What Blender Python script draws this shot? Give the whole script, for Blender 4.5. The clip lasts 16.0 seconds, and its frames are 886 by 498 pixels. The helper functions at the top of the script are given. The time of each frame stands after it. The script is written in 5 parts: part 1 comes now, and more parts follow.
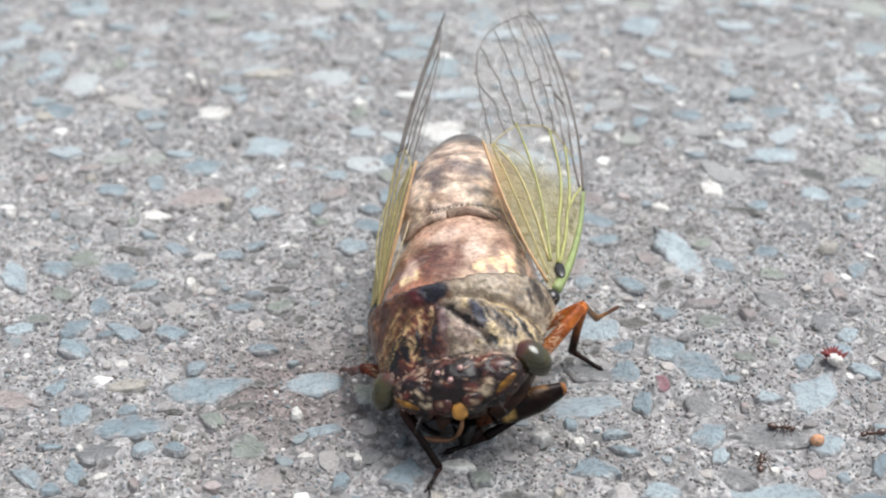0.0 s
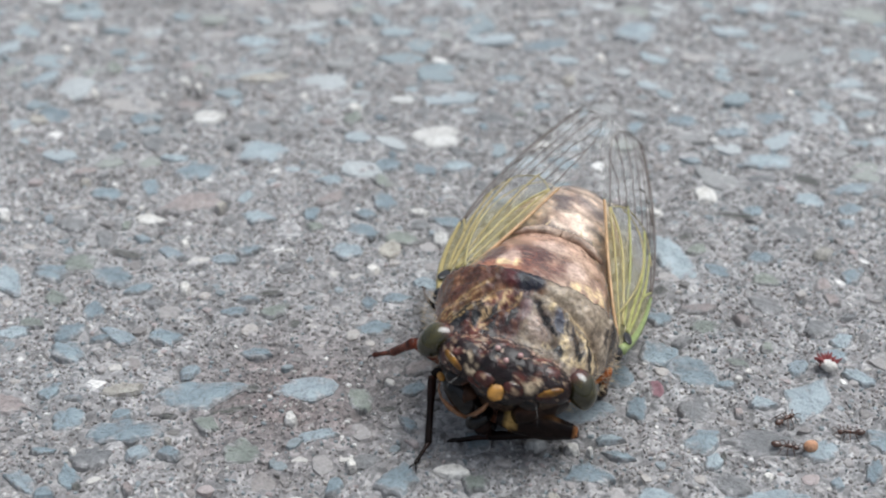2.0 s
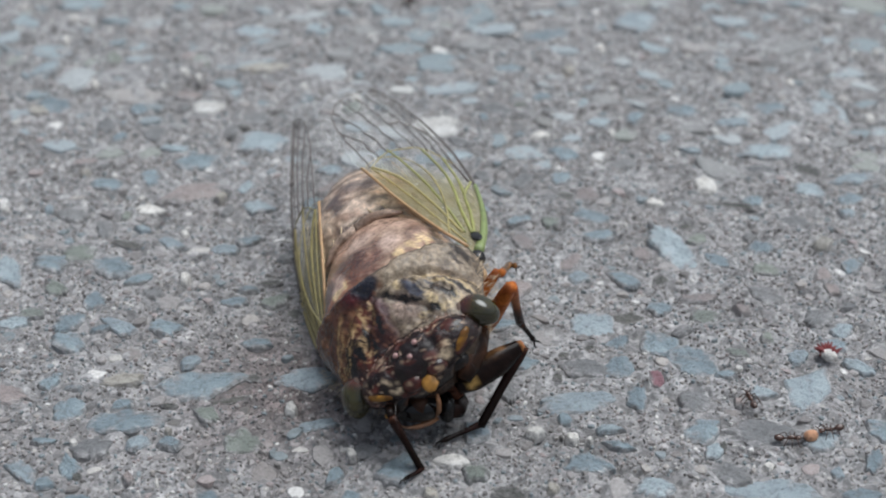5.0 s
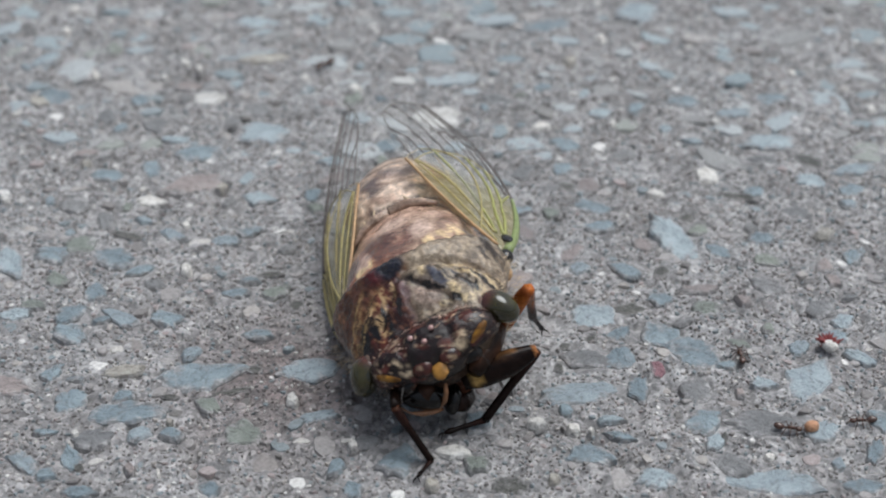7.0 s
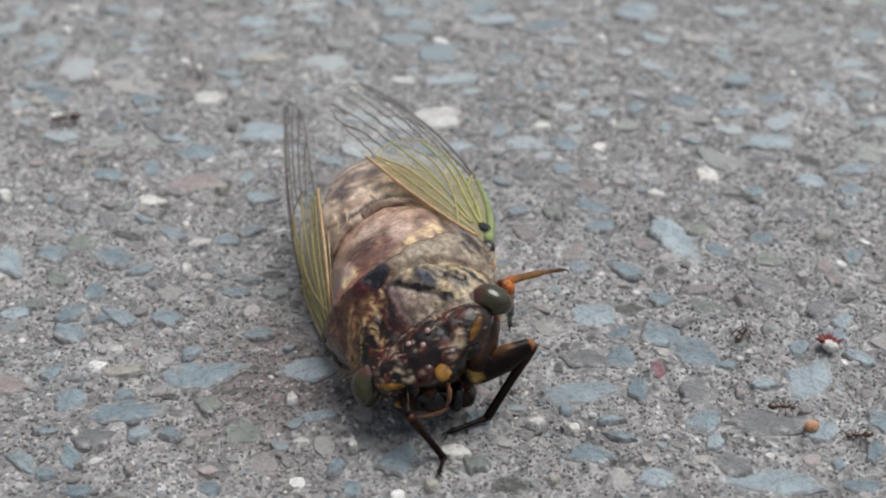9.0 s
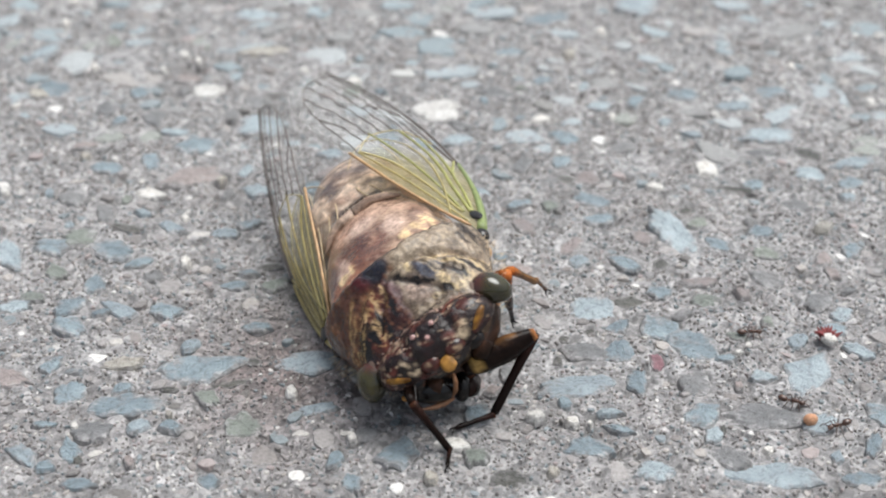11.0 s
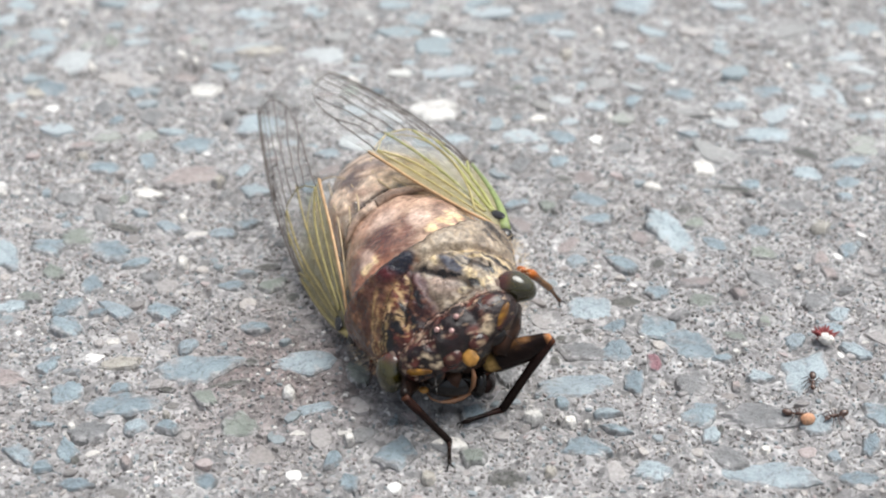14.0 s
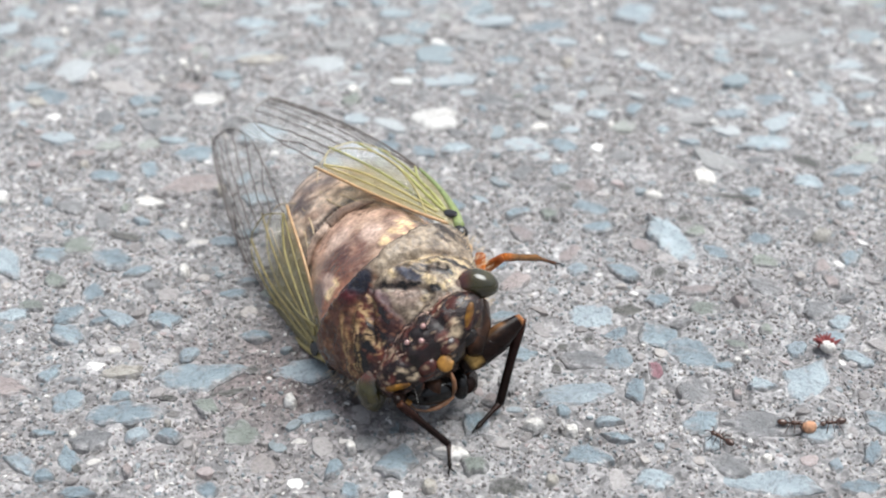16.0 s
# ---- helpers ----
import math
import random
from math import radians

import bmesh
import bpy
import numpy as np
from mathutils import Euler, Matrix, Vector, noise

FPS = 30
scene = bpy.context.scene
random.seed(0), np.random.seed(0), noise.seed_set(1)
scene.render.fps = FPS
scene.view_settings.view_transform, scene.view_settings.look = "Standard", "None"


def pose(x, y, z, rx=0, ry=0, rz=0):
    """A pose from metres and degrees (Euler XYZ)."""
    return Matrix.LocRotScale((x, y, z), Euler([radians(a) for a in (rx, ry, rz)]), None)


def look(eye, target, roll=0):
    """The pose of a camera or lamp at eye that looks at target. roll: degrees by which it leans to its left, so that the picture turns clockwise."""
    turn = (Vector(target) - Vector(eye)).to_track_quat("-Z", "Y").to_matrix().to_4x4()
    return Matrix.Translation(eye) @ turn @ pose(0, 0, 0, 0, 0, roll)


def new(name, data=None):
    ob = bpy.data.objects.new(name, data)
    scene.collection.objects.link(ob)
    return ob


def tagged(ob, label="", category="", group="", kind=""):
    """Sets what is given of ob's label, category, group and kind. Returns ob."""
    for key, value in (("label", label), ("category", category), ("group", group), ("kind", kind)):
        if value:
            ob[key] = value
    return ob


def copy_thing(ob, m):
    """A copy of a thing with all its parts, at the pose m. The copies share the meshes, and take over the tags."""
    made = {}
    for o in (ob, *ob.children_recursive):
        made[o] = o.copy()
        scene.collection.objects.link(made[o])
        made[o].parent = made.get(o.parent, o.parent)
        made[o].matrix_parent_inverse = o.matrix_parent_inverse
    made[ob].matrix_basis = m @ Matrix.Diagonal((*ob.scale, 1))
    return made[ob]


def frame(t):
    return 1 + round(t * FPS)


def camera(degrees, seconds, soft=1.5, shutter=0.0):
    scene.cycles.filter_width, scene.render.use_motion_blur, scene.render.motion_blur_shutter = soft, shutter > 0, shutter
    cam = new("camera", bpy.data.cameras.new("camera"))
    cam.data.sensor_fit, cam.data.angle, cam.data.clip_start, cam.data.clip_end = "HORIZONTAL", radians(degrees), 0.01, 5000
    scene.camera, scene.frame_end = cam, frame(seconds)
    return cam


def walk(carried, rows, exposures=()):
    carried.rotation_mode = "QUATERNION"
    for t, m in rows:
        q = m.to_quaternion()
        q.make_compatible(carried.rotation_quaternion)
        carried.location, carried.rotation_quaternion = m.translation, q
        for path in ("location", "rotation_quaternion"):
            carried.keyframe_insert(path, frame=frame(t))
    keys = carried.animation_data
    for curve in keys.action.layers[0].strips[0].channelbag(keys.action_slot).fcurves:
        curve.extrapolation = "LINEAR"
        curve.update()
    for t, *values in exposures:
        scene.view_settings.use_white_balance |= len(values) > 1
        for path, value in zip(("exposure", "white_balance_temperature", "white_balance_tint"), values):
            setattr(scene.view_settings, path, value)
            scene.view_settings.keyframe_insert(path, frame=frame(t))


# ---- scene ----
cam = camera(34, 16.0, soft=2.0)
EYE = (0, -0.12600, 0.07571)
PATH = [
    (0, (0.00000, 0.00000, 0), 0.00),
    (0.5, (0.00017, 0.00040, 0), 0.10),
    (1, (0.00034, 0.00100, 0), 0.18),
    (1.5, (0.00040, 0.00099, 0), 0.25),
    (2, (0.00056, 0.00096, 0), 0.32),
    (2.5, (0.00066, 0.00093, 0), 0.36),
    (3, (0.00082, 0.00085, 0), 0.33),
    (3.5, (0.00077, 0.00056, 0), 0.38),
    (4, (0.00070, 0.00014, 0), 0.33),
    (6.5, (0.00044, -0.00253, 0), 0.22),
    (7, (0.00043, -0.00272, 0), 0.19),
    (7.5, (0.00040, -0.00266, 0), 0.19),
    (8, (0.00040, -0.00276, 0), 0.19),
    (8.5, (0.00042, -0.00263, 0), 0.19),
    (9, (0.00042, -0.00281, 0), 0.24),
    (11.5, (0.00051, -0.00431, 0), 0.28),
    (12, (0.00058, -0.00443, 0), 0.28),
    (12.5, (0.00072, -0.00443, 0), 0.30),
    (13, (0.00069, -0.00427, 0), 0.28),
    (13.5, (0.00078, -0.00405, 0), 0.42),
    (14, (0.00077, -0.00413, 0), 0.33),
    (14.5, (0.00070, -0.00375, 0), 0.34),
    (15, (0.00072, -0.00345, 0), 0.26),
    (15.5, (0.00073, -0.00277, 0), 0.26),
    (16, (0.00065, -0.00259, 0), 0.26),
]
EXPOSURES = [(0, 1.19, 6250, 6), (0.6, 1.16, 6450, 6), (1, 1.10, 6500, 6), (1.5, 0.99, 6250, 6), (2, 0.85, 6050, 5), (3, 0.60, 6050, 5), (6.5, 0.56, 5950, 5),
             (7.5, 0.58, 6200, 6), (9.2, 0.60, 6300, 6), (11.3, 1.13, 6300, 6), (12.2, 1.25, 6350, 6), (13.5, 1.27, 6350, 6), (16, 1.26, 6200, 6)]
walk(cam, [(t, look(EYE, target, roll)) for t, target, roll in PATH], EXPOSURES)
cam.data.dof.use_dof, cam.data.dof.focus_distance, cam.data.dof.aperture_fstop = True, 0.123, 40

# ---- light: a bright overcast sky ----
SUN_EL, SUN_ROT = radians(72), radians(72)
world = bpy.data.worlds.new("overcast_sky")
scene.world = world
world.use_nodes = True
wn, wl = world.node_tree.nodes, world.node_tree.links
sky = wn.new("ShaderNodeTexSky")
sky.sky_type, sky.sun_disc, sky.sun_elevation, sky.sun_rotation = "NISHITA", False, SUN_EL, SUN_ROT
sky.dust_density, sky.air_density, sky.ozone_density = 6.0, 1.0, 1.0
grey = wn.new("ShaderNodeHueSaturation")
grey.inputs["Saturation"].default_value = 0.5
wl.new(sky.outputs[0], grey.inputs["Color"])
wl.new(grey.outputs[0], wn["Background"].inputs[0])
wn["Background"].inputs[1].default_value = 0.085
sun = new("sun", bpy.data.lights.new("sun", "SUN"))
sun.data.energy, sun.data.angle, sun.data.color = 1.5, radians(46), (1.0, 0.985, 0.97)
sun.matrix_world = look((math.cos(SUN_EL) * math.sin(SUN_ROT), math.cos(SUN_EL) * math.cos(SUN_ROT), math.sin(SUN_EL)), (0, 0, 0))

MM = 0.001


# ---- materials ----
def mat_start(name, rough=0.6, coat=0.0, spec=0.5):
    m = bpy.data.materials.new(name)
    m.use_nodes = True
    b = m.node_tree.nodes["Principled BSDF"]
    b.inputs["Roughness"].default_value = rough
    b.inputs["Coat Weight"].default_value = coat
    b.inputs["Coat Roughness"].default_value = 0.15
    b.inputs["Specular IOR Level"].default_value = spec
    return m, m.node_tree.nodes, m.node_tree.links, b


def ramp(nodes, stops, mode="LINEAR"):
    r = nodes.new("ShaderNodeValToRGB")
    r.color_ramp.interpolation = mode
    while len(r.color_ramp.elements) < len(stops):
        r.color_ramp.elements.new(0.5)
    for e, (at, c) in zip(r.color_ramp.elements, stops):
        e.position, e.color = at, (*c, 1)
    return r


def noise_node(nodes, links, scale, detail=6, rough=0.6, coords="Object"):
    tc = nodes.new("ShaderNodeTexCoord")
    n = nodes.new("ShaderNodeTexNoise")
    n.inputs["Scale"].default_value, n.inputs["Detail"].default_value, n.inputs["Roughness"].default_value = scale, detail, rough
    links.new(tc.outputs[coords], n.inputs["Vector"])
    return n


def mix(nodes, links, kind, fac, a, b):
    m = nodes.new("ShaderNodeMix")
    m.data_type, m.blend_type = "RGBA", kind
    for sock, v in ((m.inputs[0], fac), (m.inputs[6], a), (m.inputs[7], b)):
        if hasattr(v, "is_linked"):
            links.new(v, sock)
        elif isinstance(v, tuple):
            sock.default_value = (*v, 1)
        else:
            sock.default_value = v
    return m.outputs[2]


def bump(nodes, links, b, height, strength, dist):
    n = nodes.new("ShaderNodeBump")
    n.inputs["Strength"].default_value, n.inputs["Distance"].default_value = strength, dist
    links.new(height, n.inputs["Height"])
    links.new(n.outputs[0], b.inputs["Normal"])


STONE_COLOURS = {
    "blue": ((0.148, 0.195, 0.226), (0.25, 0.312, 0.35)), "pale": ((0.23, 0.28, 0.312), (0.36, 0.418, 0.455)),
    "white": ((0.56, 0.53, 0.5), (0.82, 0.8, 0.77)), "tan": ((0.3, 0.275, 0.24), (0.48, 0.45, 0.4)),
    "pink": ((0.23, 0.19, 0.185), (0.34, 0.29, 0.28)), "green": ((0.16, 0.18, 0.155), (0.26, 0.285, 0.25)),
    # "dark" also colours flush patches that paint shaded gaps between stones
    "dark": ((0.04, 0.04, 0.036), (0.1, 0.095, 0.08)), "grey": ((0.14, 0.14, 0.145), (0.22, 0.22, 0.225)),
    "purple": ((0.17, 0.07, 0.09), (0.25, 0.12, 0.14)), "orange": ((0.6, 0.27, 0.12), (0.75, 0.42, 0.25)),
}


def grit_colour(n, l):
    """Grey sand with light and dark grains at two sizes."""
    tc = n.new("ShaderNodeTexCoord")
    out = None
    for scale, lo, hi in ((2600, 0.72, 1.42), (1150, 0.72, 1.46)):
        vor, sep = n.new("ShaderNodeTexVoronoi"), n.new("ShaderNodeSeparateColor")
        vor.inputs["Scale"].default_value = scale
        l.new(tc.outputs["Object"], vor.inputs["Vector"])
        l.new(vor.outputs["Color"], sep.inputs[0])
        g = ramp(n, [(0, (lo * 0.7, lo * 0.7, lo * 0.7)), (0.3, (lo, lo * 0.99, lo * 0.99)), (0.6, (1, 0.99, 0.99)), (0.86, (1.2, 1.19, 1.19)), (1, (hi, hi * 0.99, hi * 0.99))])
        l.new(sep.outputs[0], g.inputs[0])
        out = mix(n, l, "MULTIPLY", 0.65, out, g.outputs[0]) if out else g.outputs[0]
    broad = noise_node(n, l, 110, 6)
    r = ramp(n, [(0.3, (0.212, 0.198, 0.194)), (0.5, (0.287, 0.276, 0.273)), (0.7, (0.356, 0.349, 0.348))])
    l.new(broad.outputs[0], r.inputs[0])
    return mix(n, l, "MULTIPLY", 1.0, r.outputs[0], out)


def dust_mask(n, l, level):
    """Patches where sand and dirt lie over a stone."""
    geo = n.new("ShaderNodeNewGeometry")
    f = n.new("ShaderNodeTexNoise")
    f.inputs["Scale"].default_value, f.inputs["Detail"].default_value, f.inputs["Roughness"].default_value = 620, 9, 0.72
    l.new(geo.outputs["Position"], f.inputs["Vector"])
    rim = n.new("ShaderNodeAttribute")
    rim.attribute_name = "rim"
    m = n.new("ShaderNodeMath")
    m.operation = "MULTIPLY_ADD"
    m.inputs[1].default_value = -0.2
    l.new(rim.outputs["Fac"], m.inputs[0])
    l.new(f.outputs[0], m.inputs[2])
    r = ramp(n, [(level - 0.1, (0.92, 0.92, 0.92)), (level + 0.05, (0.06, 0.06, 0.06))])
    l.new(m.outputs[0], r.inputs[0])
    return grit_colour(n, l), r.outputs[0]


def stone_material(kind):
    m, n, l, b = mat_start("stone_" + kind, 0.5, spec=0.7)
    low, high = STONE_COLOURS[kind]
    fine, broad = noise_node(n, l, 2200, 8, 0.7), noise_node(n, l, 320, 4)
    info = n.new("ShaderNodeObjectInfo")
    r = ramp(n, [(0.3, low), (0.72, high)])
    l.new(broad.outputs[0], r.inputs[0])
    speck = ramp(n, [(0.36, (0.45, 0.44, 0.42)), (0.5, (1, 1, 1)), (0.66, (1.0, 1.0, 1.0)), (0.75, (1.45, 1.42, 1.38))])
    l.new(fine.outputs[0], speck.inputs[0])
    c = mix(n, l, "MULTIPLY", 0.8, r.outputs[0], speck.outputs[0])
    tone = ramp(n, [(0, (0.76, 0.76, 0.76)), (1, (1.1, 1.08, 1.05))])
    l.new(info.outputs["Random"], tone.inputs[0])
    c = mix(n, l, "MULTIPLY", 1.0, c, tone.outputs[0])
    dust, cover = dust_mask(n, l, 0.33 if kind in ("white", "orange", "tan") else (0.36 if kind == "pale" else 0.4))
    l.new(mix(n, l, "MIX", cover, c, dust), b.inputs["Base Color"])
    bump(n, l, b, fine.outputs[0], 0.8, 0.0004)
    return m


STONES = {k: stone_material(k) for k in STONE_COLOURS}


def chip_material(name, tints):
    """Loose mix of stone chips, a tint for each chip."""
    m, n, l, b = mat_start(name, 0.5, spec=0.7)
    geo = n.new("ShaderNodeNewGeometry")
    pal = ramp(n, tints, "CONSTANT")
    l.new(geo.outputs["Random Per Island"], pal.inputs[0])
    fine = noise_node(n, l, 2600, 8, 0.7)
    speck = ramp(n, [(0.35, (0.55, 0.54, 0.53)), (0.52, (0.9, 0.9, 0.9)), (0.74, (1.15, 1.14, 1.12))])
    l.new(fine.outputs[0], speck.inputs[0])
    l.new(mix(n, l, "MULTIPLY", 0.85, pal.outputs[0], speck.outputs[0]), b.inputs["Base Color"])
    bump(n, l, b, fine.outputs[0], 0.6, 0.0003)
    return m


STAIN_SHADE = (-0.0130, -0.0240, 0.0)


def binder_material():
    """Worn binder: grey sand and fine grit."""
    m, n, l, b = mat_start("worn_binder", 0.4, spec=0.95)
    fine = noise_node(n, l, 1800, 8, 0.75)
    sp = ramp(n, [(0.33, (0.66, 0.65, 0.65)), (0.5, (1.0, 1.0, 1.0)), (0.68, (1.2, 1.19, 1.18))])
    l.new(fine.outputs[0], sp.inputs[0])
    c = mix(n, l, "MULTIPLY", 0.9, grit_colour(n, l), sp.outputs[0])
    # brown stain tint with a ragged edge, also painting contact shade by the insect
    geo, away, edge = n.new("ShaderNodeNewGeometry"), n.new("ShaderNodeVectorMath"), n.new("ShaderNodeMath")
    away.operation = "DISTANCE"
    away.inputs[1].default_value = STAIN_SHADE
    l.new(geo.outputs["Position"], away.inputs[0])
    edge.operation = "MULTIPLY_ADD"
    edge.inputs[1].default_value = 0.011
    l.new(noise_node(n, l, 300, 6, 0.65).outputs[0], edge.inputs[0])
    l.new(away.outputs["Value"], edge.inputs[2])
    tone = ramp(n, [(0.008, (0.62, 0.52, 0.5)), (0.019, (1, 1, 1))])
    l.new(edge.outputs[0], tone.inputs[0])
    l.new(mix(n, l, "MULTIPLY", 1.0, c, tone.outputs[0]), b.inputs["Base Color"])
    bump(n, l, b, fine.outputs[0], 0.65, 0.0006)
    return m


MIXED = [(0, (0.19, 0.172, 0.166)), (0.14, (0.28, 0.258, 0.25)), (0.3, (0.2, 0.228, 0.24)), (0.4, (0.33, 0.305, 0.295)), (0.52, (0.24, 0.27, 0.285)),
              (0.6, (0.39, 0.355, 0.33)), (0.68, (0.23, 0.205, 0.195)), (0.77, (0.34, 0.285, 0.275)), (0.84, (0.5, 0.47, 0.44)), (0.89, (0.14, 0.128, 0.12)), (0.945, (0.66, 0.635, 0.61))]
SLABBY = [(0, (0.225, 0.265, 0.282)), (0.2, (0.325, 0.36, 0.378)), (0.38, (0.26, 0.255, 0.25)), (0.5, (0.275, 0.32, 0.34)), (0.64, (0.38, 0.395, 0.4)), (0.76, (0.22, 0.21, 0.2)),
          (0.82, (0.34, 0.315, 0.3)), (0.9, (0.27, 0.28, 0.255)), (0.96, (0.5, 0.49, 0.47))]
CHIPS, SLABS, BINDER = chip_material("stone_chips", MIXED), chip_material("slate_slabs", SLABBY), binder_material()


def shell_material(name, rough=0.32, coat=0.1, grain=1500, spread=0.45, relief=0.5, spec=0.3, low=0.48):
    """Insect shell: the colour of its markings, with grain, scuffs and a waxy gloss."""
    m, n, l, b = mat_start(name, rough, coat, spec)
    a = n.new("ShaderNodeAttribute")
    a.attribute_name = "marks"
    fine, mid = noise_node(n, l, grain, 6, 0.65), noise_node(n, l, grain * 0.28, 5, 0.6)
    r1 = ramp(n, [(0.32, (1 - spread, 1 - spread, 1 - spread)), (0.5, (1, 1, 1)), (0.7, (1 + spread, 1 + spread, 1 + spread * 0.9))])
    l.new(fine.outputs[0], r1.inputs[0])
    r2 = ramp(n, [(0.34, (low, low * 0.9, low * 0.83)), (0.6, (low + 0.54, low + 0.45, low + 0.38))])
    l.new(mid.outputs[0], r2.inputs[0])
    c = mix(n, l, "MULTIPLY", 1.0, a.outputs["Color"], r1.outputs[0])
    l.new(mix(n, l, "MULTIPLY", 0.9, c, r2.outputs[0]), b.inputs["Base Color"])
    rr = n.new("ShaderNodeMapRange")
    rr.inputs[3].default_value, rr.inputs[4].default_value = rough * 0.7, rough * 1.5
    l.new(mid.outputs[0], rr.inputs[0])
    l.new(rr.outputs[0], b.inputs["Roughness"])
    both = mix(n, l, "MIX", 0.45, mid.outputs[0], fine.outputs[0])
    bump(n, l, b, both, relief, 0.0005)
    return m


SHELL = shell_material("mottled_shell", 0.14, 0.15, 2600, 0.48, 0.6, 0.32, 0.6)
SMOOTH = shell_material("smooth_shell", 0.18, 0.6, 2400, 0.38, 0.55, 0.42, 0.84)
BELLY = shell_material("pale_shell", 0.3, 0.2, 1800, 0.45, 0.9, 0.35, 0.82)
FACE = shell_material("face_shell", 0.1, 0.0, 2400, 0.25, 0.08, 0.3)
LEG = shell_material("leg_shell", 0.15, 0.0, 2600, 0.3, 0.2, 0.1)


def plain(name, colour, rough=0.4, coat=0.0, vary=0.25, scale=1500):
    m, n, l, b = mat_start(name, rough, coat)
    f = noise_node(n, l, scale, 5)
    r = ramp(n, [(0.3, tuple(c * (1 - vary) for c in colour)), (0.7, tuple(min(1, c * (1 + vary)) for c in colour))])
    l.new(f.outputs[0], r.inputs[0])
    l.new(r.outputs[0], b.inputs["Base Color"])
    return m


def membrane_material():
    """Clear wing film: see-through, hazier and olive at the base, with a faint gloss."""
    m, n, l, b = mat_start("wing_film", 0.3)
    a = n.new("ShaderNodeAttribute")
    a.attribute_name = "haze"
    r = ramp(n, [(0.1, (0.74, 0.72, 0.69)), (0.42, (0.36, 0.3, 0.135))])
    l.new(a.outputs["Fac"], r.inputs[0])
    l.new(r.outputs[0], b.inputs["Base Color"])
    wr = noise_node(n, l, 900, 4)
    bump(n, l, b, wr.outputs[0], 1.0, 0.002)
    clear = n.new("ShaderNodeBsdfTransparent")
    tint = ramp(n, [(0.1, (0.97, 0.965, 0.955)), (0.42, (0.9, 0.86, 0.66))])
    l.new(a.outputs["Fac"], tint.inputs[0])
    l.new(tint.outputs[0], clear.inputs[0])
    body = n.new("ShaderNodeMixShader")
    l.new(a.outputs["Fac"], body.inputs[0])
    l.new(clear.outputs[0], body.inputs[1])
    l.new(b.outputs[0], body.inputs[2])
    gloss = n.new("ShaderNodeBsdfGlossy")
    gloss.inputs["Roughness"].default_value = 0.22
    l.new(b.inputs["Normal"].links[0].from_socket, gloss.inputs["Normal"])
    ms = n.new("ShaderNodeMixShader")
    ms.inputs[0].default_value = 0.12
    l.new(body.outputs[0], ms.inputs[1])
    l.new(gloss.outputs[0], ms.inputs[2])
    l.new(ms.outputs[0], n["Material Output"].inputs[0])
    return m


FILM = membrane_material()
V_COSTA = plain("green_edge_vein", (0.19, 0.23, 0.085), 0.45, 0.0)
V_GREEN = plain("green_vein", (0.27, 0.265, 0.085), 0.45, 0.0)
V_DULL = plain("dull_olive_vein", (0.27, 0.215, 0.085), 0.45, 0.0)
V_OLIVE = plain("olive_vein", (0.34, 0.28, 0.11), 0.45, 0.0)
V_ORANGE = plain("orange_vein", (0.38, 0.23, 0.11), 0.45, 0.0)
V_DARK = plain("dark_vein", (0.085, 0.064, 0.052), 0.4, 0.2)
V_TAN = plain("tan_vein", (0.5, 0.38, 0.24), 0.45)
EYE_SHELL = shell_material("eye_shell", 0.07, 0.35, 2000, 0.15, 0.0, 0.5, 0.6)
SMOOTH_DARK = shell_material("glossy_dark_shell", 0.11, 0.0, 2400, 0.25, 0.2, 0.36)
EYE_RIM = plain("dusty_eye_rim", (0.11, 0.07, 0.052), 0.7, 0.0, 0.5, 1800)
OCELLUS = plain("pink_ocellus", (0.34, 0.19, 0.17), 0.08, 1.0, 0.1)
YELLOW = plain("ochre_spot", (0.33, 0.155, 0.024), 0.5, 0.0, 0.45, 1200)
BLACK = plain("black_shell", (0.012, 0.009, 0.008), 0.25, 0.0, 0.3)
RIM = plain("face_rim", (0.2, 0.09, 0.038), 0.4, 0.1, 0.7, 900)
FLUFF = plain("pale_fluff", (0.55, 0.45, 0.37), 0.9, 0, 0.3)
CRUST = plain("dusty_grains", (0.3, 0.2, 0.15), 0.85, 0, 0.6, 2500)
ANT = plain("ant_shell", (0.06, 0.028, 0.018), 0.25, 0.4, 0.3)
RED_DRY = plain("dark_red_husk", (0.16, 0.025, 0.025), 0.7, 0, 0.3)


# ---- mesh helpers ----
def part(name, bm, material, parent, label=""):
    me = bpy.data.meshes.new(name)
    bm.normal_update()
    bm.to_mesh(me)
    bm.free()
    for p in me.polygons:
        p.use_smooth = True
    me.materials.append(material)
    ob = new(name, me)
    ob.parent = parent
    return tagged(ob, label)


def marks(ob, fn):
    """Colour the shell's markings: fn(x, y, z) in mm gives the base colour."""
    me = ob.data
    col = me.color_attributes.new("marks", "FLOAT_COLOR", "POINT")
    for i, v in enumerate(me.vertices):
        col.data[i].color = (*fn(*(v.co / MM)), 1)
    return ob


def loft(rings, cap=True):
    bm = bmesh.new()
    rows = [[bm.verts.new(Vector(p) * MM) for p in r] for r in rings]
    n = len(rows[0])
    for a, b in zip(rows, rows[1:]):
        for i in range(n):
            bm.faces.new((a[i], a[(i + 1) % n], b[(i + 1) % n], b[i]))
    if cap:
        bm.faces.new(rows[0][::-1])
        bm.faces.new(rows[-1])
    bmesh.ops.recalc_face_normals(bm, faces=bm.faces)
    return bm


